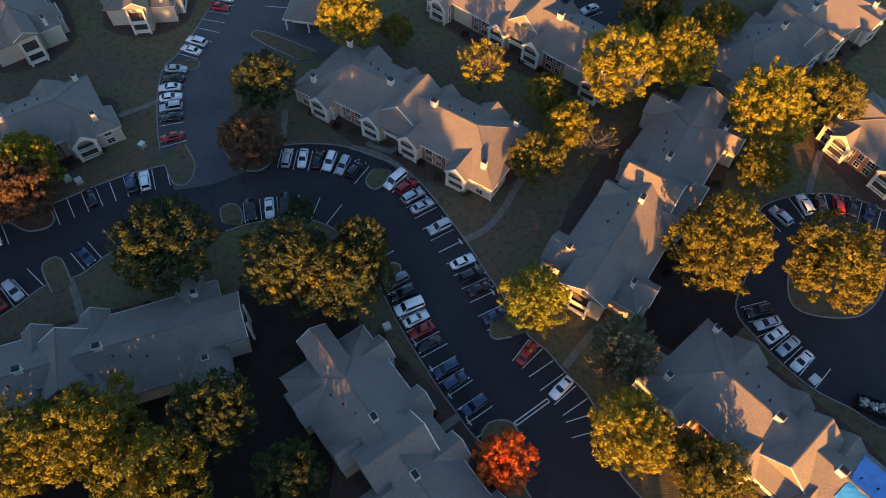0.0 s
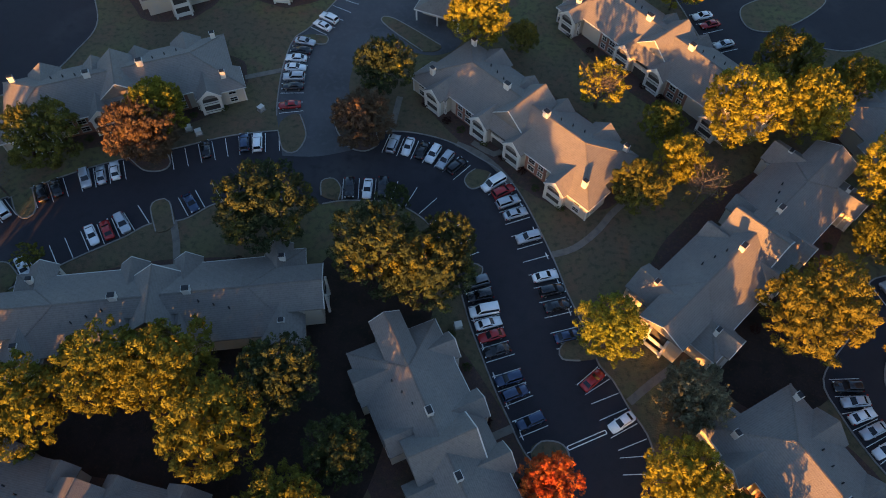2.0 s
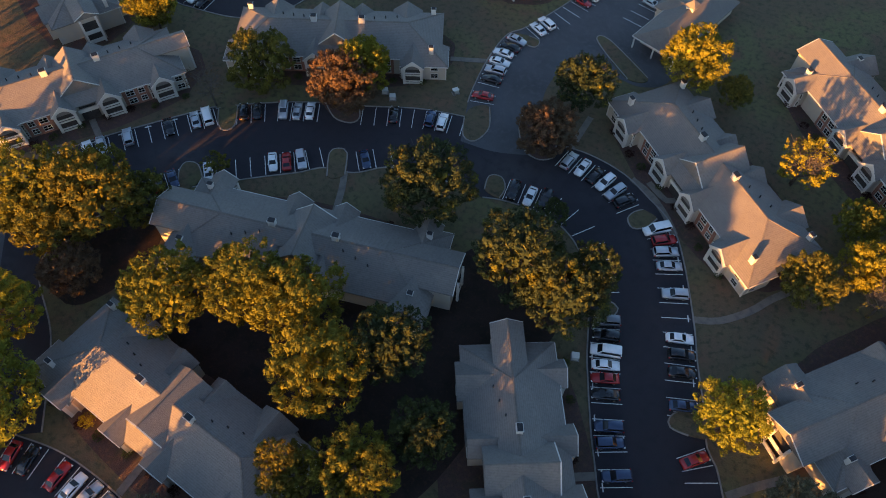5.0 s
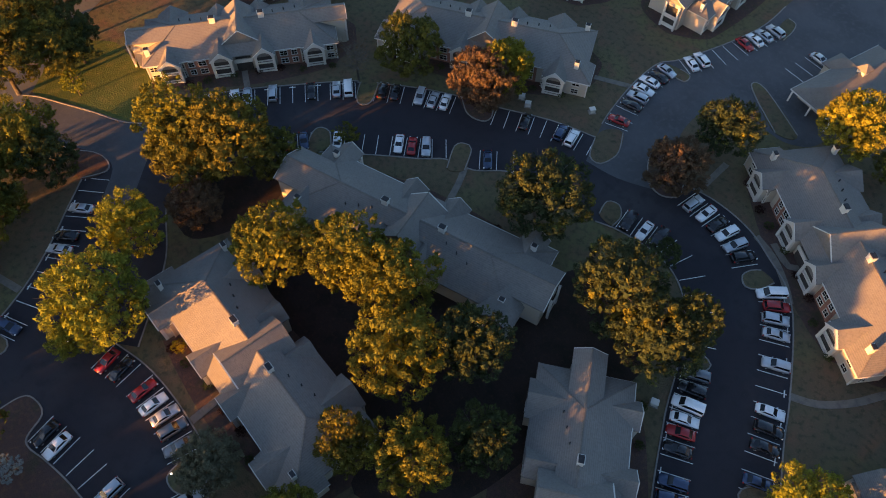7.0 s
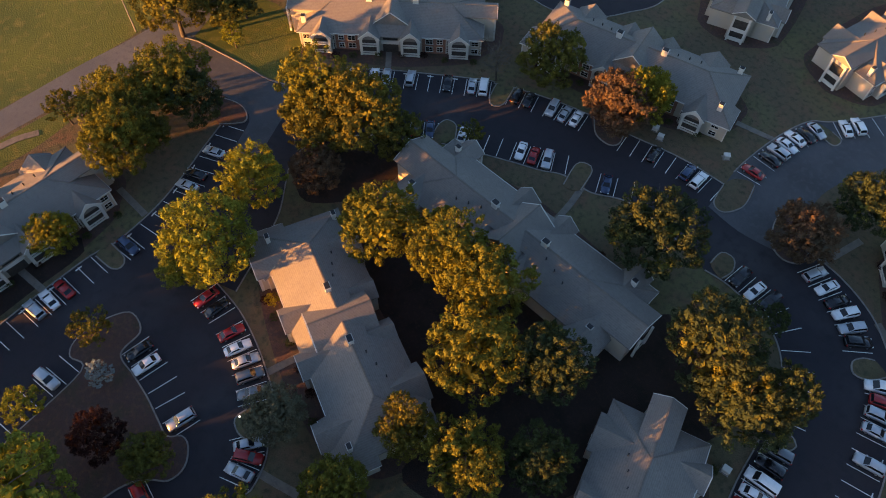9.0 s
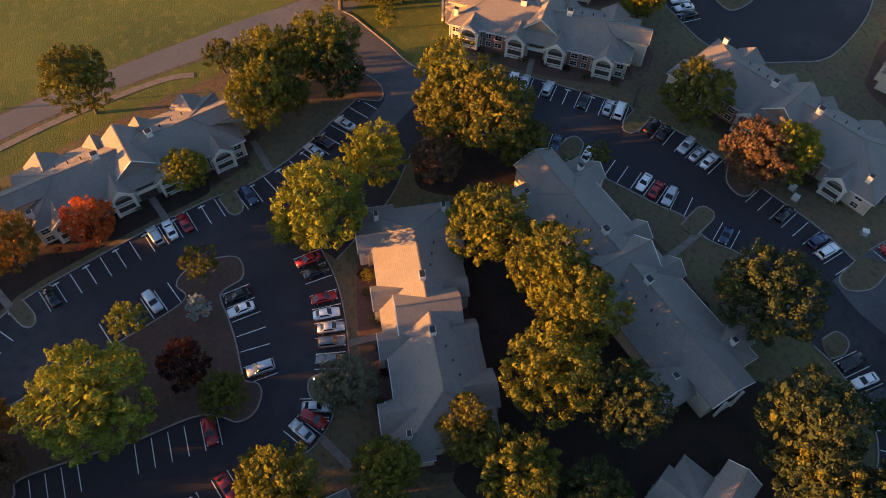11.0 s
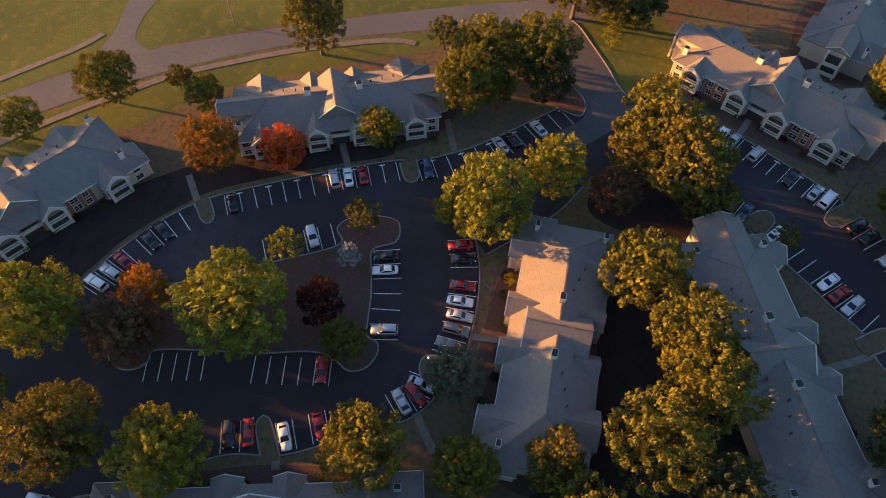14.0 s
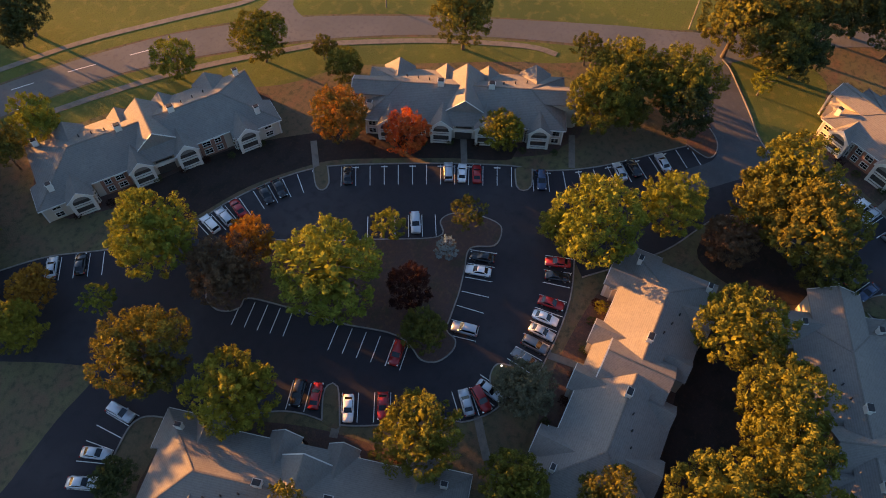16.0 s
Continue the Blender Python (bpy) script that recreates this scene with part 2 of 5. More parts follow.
def smooth_line(pts, step=1.0, closed=False):
    """A Catmull-Rom line through the control points."""
    p = [Vector((x, y)) for x, y in pts]
    n = len(p)
    out = []
    for i in range(n if closed else n - 1):
        if closed:
            a, b, c, d = p[i - 1], p[i], p[(i + 1) % n], p[(i + 2) % n]
        else:
            a, b, c, d = p[max(i - 1, 0)], p[i], p[i + 1], p[min(i + 2, n - 1)]
        k = max(2, int((c - b).length / step))
        for j in range(k):
            t = j / k
            out.append(0.5 * (2 * b + (c - a) * t + (2 * a - 5 * b + 4 * c - d) * t * t + (3 * b - a - 3 * c + d) * t ** 3))
    if not closed:
        out.append(p[-1])
    return out


def sheet(name, line, z, mat, thick=0.0):
    """A flat piece of ground with the given outline, with a skirt if it is thick."""
    bm = bmesh.new()
    top = [bm.verts.new((p[0], p[1], z)) for p in line]
    f = bm.faces.new(top)
    f.normal_update()
    if thick:
        low = [bm.verts.new((p[0], p[1], z - thick)) for p in line]
        for i in range(len(top)):
            bm.faces.new((top[i - 1], top[i], low[i], low[i - 1]))
    bmesh.ops.triangulate(bm, faces=[g for g in bm.faces if len(g.verts) > 4])
    bmesh.ops.recalc_face_normals(bm, faces=bm.faces[:])
    if f.is_valid and f.normal.z < 0:
        bmesh.ops.reverse_faces(bm, faces=bm.faces[:])
    me = bpy.data.meshes.new(name)
    bm.to_mesh(me)
    bm.free()
    me.materials.append(mat)
    return new(name, me)


def strip(bm, line, width, z0, z1, closed=False):
    """A band of square section along a line."""
    n = len(line)
    rings = []
    for i, p in enumerate(line):
        a = line[i - 1] if closed or i else p
        b = line[(i + 1) % n] if closed or i < n - 1 else p
        d = (b - a).normalized() if (b - a).length > 1e-6 else Vector((1, 0))
        s = Vector((-d.y, d.x)) * width / 2
        rings.append([bm.verts.new((*(p + s), z0)), bm.verts.new((*(p + s), z1)), bm.verts.new((*(p - s), z1)), bm.verts.new((*(p - s), z0))])
    for i in range(n if closed else n - 1):
        a, b = rings[i], rings[(i + 1) % n]
        for j in range(3):
            bm.faces.new((a[j], a[j + 1], b[j + 1], b[j]))
    if not closed:
        bm.faces.new(rings[0])
        bm.faces.new(rings[-1][::-1])


def kerb(line, closed=False, name="kerb", height=0.16):
    bm = bmesh.new()
    strip(bm, line, 0.24, 0.0, height, closed)
    return tagged(new(name, finish(bm, name, CONCRETE)), "weathered concrete kerb along the asphalt lot", "kerb", kind="structure")


def path(pts, width=1.3):
    bm = bmesh.new()
    strip(bm, smooth_line(pts, 1.5), width, 0.0, 0.09)
    return tagged(new("footpath", finish(bm, "footpath", PATH)), "narrow concrete footpath across the lawn", "footpath", kind="structure")


# ---- ground ----
bm = bmesh.new()
bmesh.ops.create_grid(bm, x_segments=60, y_segments=60, size=1500)
ground = tagged(new("ground", finish(bm, "ground", GRASS)), "patchy autumn lawn with fallen leaves", "ground", kind="structure")

edge_east = [(31.3, 23.8), (27.9, 29.3), (26.0, 38.8), (22.3, 43.9), (19.4, 48.2), (17.1, 50.3), (14.3, 56.1), (10.6, 62.7), (7.7, 68.6), (4.3, 74.7),
             (0.8, 80.5), (-2.3, 84.8), (-5.8, 87.9), (-10.6, 90.3), (-15.6, 92.6), (-20.7, 93.6), (-26.3, 93.6), (-31.4, 92.5)]
edge_north = [(-35.6, 92.8), (-40.5, 104.0), (-40.3, 113.7), (-34.7, 117.2), (-23.7, 117.1), (-19.3, 126.1), (-24.9, 158.0), (-41.7, 185.9), (-49.2, 167.0)]
edge_drive = [(-48.7, 154.0), (-48.2, 144.3), (-50.1, 133.2), (-53.9, 120.5), (-56.3, 116.1), (-56.5, 110.6), (-55.7, 104.1), (-54.0, 96.4), (-52.8, 92.5)]
edge_west = [(-51.1, 88.7), (-60.3, 85.3), (-70.5, 79.5), (-78.0, 75.7), (-85.5, 70.9), (-92.6, 65.1), (-95.7, 61.9), (-96.6, 61.8), (-103.6, 52.0), (-109.8, 42.8), (-114.2, 35.0)]
edge_gate = [(-114.2, 28.8), (-114.5, 23.0), (-118.7, 18.5), (-124.9, 15.4), (-131.5, 11.7), (-137.5, 8.2), (-139.4, 6.2)]
edge_gate_south = [(-136.1, -0.8), (-127.5, 3.8), (-118.8, 7.1), (-114.8, 9.7), (-110.6, 9.3)]
edge_row = [(-110.5, 5.6), (-105.5, 0.0), (-100.3, -5.6), (-95.8, -11.3), (-92.8, -16.3), (-90.5, -21.2), (-89.8, -25.4), (-85.2, -36.4), (-80.3, -46.7), (-75.3, -56.2),
            (-71.9, -61.1), (-67.5, -65.2), (-62.7, -68.6), (-57.5, -71.6), (-51.4, -74.1), (-45.0, -78.1), (-39.0, -85.5), (-33.4, -93.8), (-27.4, -99.5)]
edge_far_south = [(-17.1, -105.0), (-9.3, -96.7), (-14.0, -86.6), (-18.4, -76.1), (-19.0, -70.7), (-10.1, -71.1), (0.0, -70.8), (6.7, -69.8), (0.5, -56.4)]
edge_south = [(-5.9, -58.1), (-10.1, -59.4), (-16.1, -59.3), (-19.5, -50.9), (-26.7, -39.2), (-28.4, -30.3), (-31.9, -23.0), (-36.4, -16.4), (-37.0, -12.9), (-40.4, -9.3), (-44.1, -7.8),
              (-48.1, -7.3), (-49.4, -5.0), (-53.5, -4.4), (-60.1, -4.2), (-67.1, -4.8), (-74.0, -6.6)]
edge_inner = [(-70.9, -4.1), (-82.7, 7.7), (-96.0, 16.8), (-95.0, 29.4), (-89.2, 38.2), (-86.2, 43.0), (-79.3, 49.9), (-74.7, 54.3), (-70.4, 58.2), (-67.1, 61.8), (-61.4, 64.0),
              (-55.7, 69.4), (-44.4, 72.3)]
edge_bend = [(-37.2, 72.7), (-33.7, 74.2), (-28.8, 75.2), (-24.3, 75.6), (-19.0, 74.0), (-14.1, 70.0), (-9.4, 62.4), (-5.5, 54.0), (-3.5, 50.3), (-1.1, 46.0), (1.3, 41.9),
             (3.8, 38.1), (6.7, 33.8), (12.2, 28.6), (15.6, 22.7)]
EDGES = [edge_east, edge_north, edge_drive, edge_west, edge_gate, edge_gate_south, edge_row, edge_far_south, edge_south, edge_inner, edge_bend]
outline = []
for e in EDGES:
    outline += smooth_line(e, 1.5)
lot = tagged(sheet("parking_lot", outline, 0.02, ASPHALT), "dark asphalt drive and parking bays", "car park", kind="structure")
for e in EDGES:
    if e is not edge_north and e is not edge_far_south:
        kerb(smooth_line(e, 1.2))

line = smooth_line(edge_north, 1.5) + smooth_line(edge_drive, 1.5) + smooth_line([(-48.3, 82.5), (-41.3, 83.8), (-35.0, 86.8)], 1.5)
tagged(sheet("upper_drive", line, 0.026, OLD_ASPHALT), "faded grey asphalt drive with parking bays", "drive", kind="structure")
line = smooth_line(edge_gate, 1.5) + smooth_line([(-136.1, -0.8), (-127.5, 3.8), (-120.7, 7.2), (-110.3, 11.5), (-103.1, 6.3), (-97.3, 7.3), (-104.8, 15.7), (-111.0, 21.8)], 1.5)
tagged(sheet("entrance_drive", line, 0.026, OLD_ASPHALT), "faded grey asphalt entrance drive", "drive", kind="structure")

lot_east_edge = [(63.1, 76.0), (68.8, 78.8), (74.6, 79.7), (80.9, 78.9), (87.1, 75.2), (97.4, 68.0), (90.4, 44.6), (74.7, 33.4), (66.9, 37.3), (62.4, 40.2),
                 (58.9, 44.2), (55.5, 49.4), (53.3, 55.3), (58.3, 63.8), (62.2, 69.9)]
lot_far_edge = [(-144.0, 85.6), (-129.4, 82.3), (-121.5, 83.1), (-112.0, 85.7), (-105.5, 91.0), (-102.3, 101.1), (-103.1, 114.1), (-122.0, 134.1), (-148.0, 129.5), (-152.1, 101.5)]
lot_back_edge = [(27.0, 152.0), (29.8, 142.3), (35.3, 131.2), (42.8, 125.3), (49.9, 131.8), (57.3, 136.6), (68.0, 138.2), (80.6, 151.3), (75.7, 175.6), (34.7, 165.1)]
for n, e in (("parking_lot", lot_east_edge), ("parking_lot", lot_far_edge), ("parking_lot", lot_back_edge)):
    line = smooth_line(e, 1.5, True)
    tagged(sheet(n, line, 0.024, ASPHALT), "dark asphalt parking court behind the houses", "car park", kind="structure")
    kerb(line, True)

# the public street, its side road and verge
street_near = [(-26.7, -141.3), (-42.4, -136.2), (-56.1, -127.0), (-66.3, -121.0), (-76.2, -114.0), (-85.0, -105.6), (-93.2, -96.2), (-102.8, -84.2), (-111.0, -71.1), (-118.3, -57.2), (-125.2, -40.2),
               (-130.9, -23.0), (-133.7, -11.7), (-135.6, 0.9), (-138.9, 7.8), (-149.3, 19.9), (-160.0, 39.6), (-169.9, 67.3)]
street_far = [(-175.9, 67.2), (-165.4, 39.1), (-156.5, 18.6), (-145.9, -1.6), (-140.7, -17.9), (-131.3, -42.7), (-124.1, -60.0), (-116.3, -77.0), (-110.6, -87.5), (-102.4, -99.3), (-92.4, -111.1),
              (-82.9, -119.5), (-73.1, -127.1), (-63.2, -133.9), (-48.5, -142.8), (-33.7, -149.8)]
line = smooth_line(street_near, 3) + smooth_line(street_far, 3)
street = tagged(sheet("street", line, 0.028, STREET), "worn pale asphalt street with faded lines", "road", kind="structure")
side = [(-104.1, -98.6), (-109.2, -85.1), (-113.9, -91.3), (-122.0, -92.6), (-131.3, -91.0), (-139.3, -87.0), (-136.4, -97.9), (-124.8, -98.3), (-116.5, -97.2), (-109.2, -97.7)]
tagged(sheet("side_road", smooth_line(side, 2, True), 0.032, STREET), "pale asphalt side road joining the street", "road", kind="structure")
verge = [(-19.7, -132.9), (-35.1, -128.4), (-49.7, -120.9), (-60.0, -112.5), (-71.3, -104.0), (-80.9, -93.6), (-89.8, -79.1), (-101.1, -68.6), (-109.7, -53.1), (-117.8, -37.3), (-122.9, -25.6),
         (-132.3, -11.3)]
line = smooth_line(verge, 3) + smooth_line([(-133.4, -11.6), (-124.4, -39.9), (-110.5, -70.8), (-92.7, -95.8), (-75.6, -113.6), (-55.6, -126.6), (-26.2, -140.8)], 3)
tagged(sheet("verge_lawn", line, 0.012, FIELD), "sunlit yellow-green grass verge", "lawn", kind="structure")
beyond = [(-34.3, -150.4), (-63.7, -134.4), (-83.5, -120.0), (-103.1, -99.8), (-116.9, -77.3), (-131.8, -42.9), (-146.7, -1.8), (-157.1, 3.9), (-172.4, -5.2)]
line = smooth_line(beyond, 4) + [Vector(p) for p in ((-330.0, 60.0), (-420.0, -120.0), (-330.0, -330.0), (-150.0, -330.0))]
tagged(sheet("field", line, 0.012, FIELD), "open mown field in low evening sun", "field", kind="structure")
# sheets that darken the ground where trees and houses shade it
grove_shade = [(-80.0, 20.5), (-68.0, 33.0), (-52.0, 39.0), (-38.0, 52.0), (-28.0, 68.0), (-14.0, 63.0), (-12.0, 48.0), (-14.0, 36.0), (-17.0, 18.0), (-28.0, 8.0), (-34.0, 15.0), (-50.0, 17.0), (-66.0, 17.0)]
tagged(sheet("grove_floor", smooth_line(grove_shade, 2, True), 0.012, SHADED_LITTER), "earth and leaf litter under the grove, coloured dark for tree shade", "ground", kind="structure")
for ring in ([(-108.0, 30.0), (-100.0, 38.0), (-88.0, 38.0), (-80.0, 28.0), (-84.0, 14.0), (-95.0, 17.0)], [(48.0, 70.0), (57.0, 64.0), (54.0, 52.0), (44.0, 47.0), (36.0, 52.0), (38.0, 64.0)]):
    tagged(sheet("tree_bed", smooth_line(ring, 2, True), 0.010, SHADED_LITTER), "leaf litter coloured dark for the shade under the large trees", "planting bed", kind="structure")
row_shade = [(-91.5, -26.0), (-86.5, -37.0), (-81.5, -47.5), (-76.3, -57.5), (-72.0, -62.5), (-62.7, -70.0), (-51.4, -75.5), (-46.0, -79.5), (-52.0, -88.0), (-61.0, -84.0), (-70.0, -78.0),
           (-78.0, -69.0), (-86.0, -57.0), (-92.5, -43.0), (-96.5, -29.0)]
tagged(sheet("shaded_lawn", smooth_line(row_shade, 2, True), 0.010, SHADED_LITTER), "thin lawn and leaf litter before the houses, coloured dark for shade", "lawn", kind="structure")
gate_lawn = [(-138.0, 8.4), (-132.2, 11.9), (-125.5, 15.6), (-119.3, 18.8), (-115.7, 23.0), (-126.5, 29.3), (-135.5, 29.3), (-143.8, 27.4), (-151.3, 12.7)]
tagged(sheet("gate_lawn", smooth_line(gate_lawn, 2, True), 0.014, FIELD), "sunny lawn beside the entrance drive", "lawn", kind="structure")
path([(-39.3, -132.9), (-52.9, -124.0), (-62.7, -117.8), (-72.3, -110.8), (-81.8, -103.1), (-90.6, -94.4), (-99.0, -84.9), (-104.0, -79.0), (-109.3, -70.1), (-117.5, -54.0), (-124.3, -35.7), (-124.7, -28.3)], 1.6)
path([(-57.0, -143.7), (-66.9, -137.4), (-82.2, -127.0), (-96.6, -114.3), (-108.3, -103.3), (-114.4, -99.3)], 1.5)

# islands and noses between the bays
def island(pts, mat=None, n=0, z=0.165):
    """n: how many of the points have a kerb before the outline runs on into the lawn; 0: all round."""
    line = smooth_line(pts, 0.7, True)
    ob = tagged(sheet("planted_island", line, z, mat or GRASS, 0.17), "kerbed island of thin grass and leaf litter", "traffic island", kind="structure")
    kerb(smooth_line(pts[:n], 0.7) if n else line, not n, height=0.19)
    return ob


island([(-31.5, 92.1), (-30.4, 89.3), (-32.5, 87.0), (-35.6, 87.2), (-38.1, 89.3), (-40.4, 92.7), (-41.6, 97.0), (-39.3, 100.4), (-35.0, 97.4)], MULCH, 7)
island([(-48.2, 93.8), (-45.3, 88.6), (-45.9, 84.1), (-48.6, 84.0), (-51.1, 88.4), (-51.1, 91.9)], None, 5)
island([(-7.0, 86.5), (-8.0, 83.5), (-10.0, 82.0), (-11.7, 83.5), (-11.3, 85.6), (-10.1, 87.0)], None, 6)
island([(15.2, 54.4), (11.7, 53.9), (10.3, 51.8), (11.0, 50.2), (13.9, 50.5), (16.6, 51.7)], None, 5)
island([(7.8, 33.7), (9.2, 35.7), (11.9, 36.1), (13.6, 34.7), (13.7, 31.1), (10.9, 28.6)], None, 5)
island([(-6.8, 65.5), (-5.0, 65.0), (-5.3, 62.6), (-7.8, 61.5)], None, 4)
island([(-37.9, 74.6), (-38.8, 77.9), (-36.7, 79.0), (-34.7, 77.1), (-34.4, 74.3)], None, 5)
island([(-77.8, 75.9), (-73.5, 73.5), (-69.9, 74.2), (-69.2, 76.3), (-71.3, 79.1)], MULCH, 5)
island([(-95.2, 62.2), (-92.4, 59.0), (-90.2, 58.3), (-89.3, 60.5), (-92.4, 64.9)], None, 5)
island([(-65.3, 60.4), (-68.5, 65.4), (-67.6, 67.4), (-65.6, 67.3), (-62.6, 62.6)], None, 5)
island([(-87.5, 42.5), (-90.1, 45.4), (-90.7, 47.8), (-88.5, 48.8), (-85.3, 46.9), (-85.6, 43.1)], None, 5)
island([(-27.4, 117.5), (-35.3, 122.6), (-38.9, 125.9), (-36.1, 126.8), (-23.9, 120.3)], None, 5)
island([(-52.0, 117.8), (-49.3, 117.7), (-49.1, 115.3), (-52.7, 114.8), (-55.4, 116.6)], None, 4)
island([(-42.3, 143.3), (-42.5, 147.2), (-43.5, 150.2), (-45.7, 150.7), (-45.5, 146.7)], None, 4)
island([(-67.8, -31.4), (-71.3, -32.5), (-73.8, -31.2), (-75.5, -27.3), (-75.5, -22.6), (-73.9, -21.0), (-70.5, -21.1), (-68.0, -24.9), (-63.1, -23.9), (-58.4, -22.9), (-53.6, -22.3),
        (-50.8, -21.8), (-49.8, -19.7), (-47.7, -19.3), (-44.9, -20.7), (-44.0, -23.4), (-45.6, -26.3), (-46.2, -30.4), (-44.2, -39.2), (-43.2, -47.7), (-41.7, -56.0),
        (-39.5, -56.3), (-37.8, -58.1), (-37.5, -60.5), (-39.3, -63.3), (-45.8, -64.8), (-52.3, -61.8), (-57.2, -51.4), (-61.6, -43.0)], MULCH)
island([(-89.3, -24.4), (-85.4, -22.5), (-84.9, -20.9), (-86.6, -19.9), (-90.8, -21.3)], None, 5)
island([(-72.0, -60.8), (-68.5, -58.1), (-68.2, -56.4), (-70.2, -56.2), (-73.7, -58.5)], None, 5)
island([(-49.4, -9.3), (-48.7, -11.5), (-46.4, -11.8), (-44.2, -10.6), (-43.4, -8.8), (-45.0, -6.5), (-48.8, -6.5)], None, 6)
island([(-27.9, -33.1), (-31.6, -35.0), (-33.4, -35.2), (-33.9, -33.6), (-28.2, -30.0)], None, 5)
island([(-118.7, 6.9), (-115.0, 10.2), (-111.5, 11.2), (-108.9, 9.9), (-110.6, 5.1)], MULCH, 5)
island([(63.4, 55.7), (64.7, 62.5), (69.0, 68.5), (76.3, 71.5), (82.1, 68.3), (81.2, 59.9), (75.5, 53.8), (68.4, 53.2)])
island([(42.3, 144.5), (44.0, 149.0), (53.2, 154.5), (62.2, 154.7), (57.9, 147.5), (50.2, 140.8), (44.6, 140.2)])
island([(-128.6, 94.6), (-132.9, 98.0), (-133.7, 104.6), (-129.8, 107.2), (-124.0, 103.5), (-121.5, 96.5)])

for pts in (
    [(6.7, 70.1), (10.7, 72.4), (14.4, 76.9), (16.8, 81.4), (19.0, 84.6)], [(-15.0, 92.7), (-10.3, 91.1), (-6.1, 88.2), (-2.8, 85.0)], [(-63.2, 63.4), (-60.8, 59.2), (-58.6, 54.2)],
    [(-63.0, 101.7), (-55.3, 105.8)], [(-0.5, 33.4), (4.5, 36.9)], [(-39.0, -10.9), (-36.5, -9.2), (-33.2, -6.8)], [(-53.9, -4.2), (-54.3, 2.0)], [(-92.6, -37.2), (-86.3, -34.2)],
    [(-114.8, 45.6), (-109.6, 43.0)], [(22.3, 44.9), (25.7, 48.9), (29.2, 52.5)], [(-29.1, 103.0), (-28.7, 93.3)], [(-102.9, -17.1), (-94.5, -14.2)],
    [(73.7, 79.9), (75.8, 84.2), (79.2, 90.2)], [(-11.9, 93.7), (-7.2, 91.5), (-5.2, 93.5)], [(-29.8, -31.1), (-26.2, -30.1)],
    [(-78.5, -64.6), (-72.5, -60.4)],
):
    path(pts)


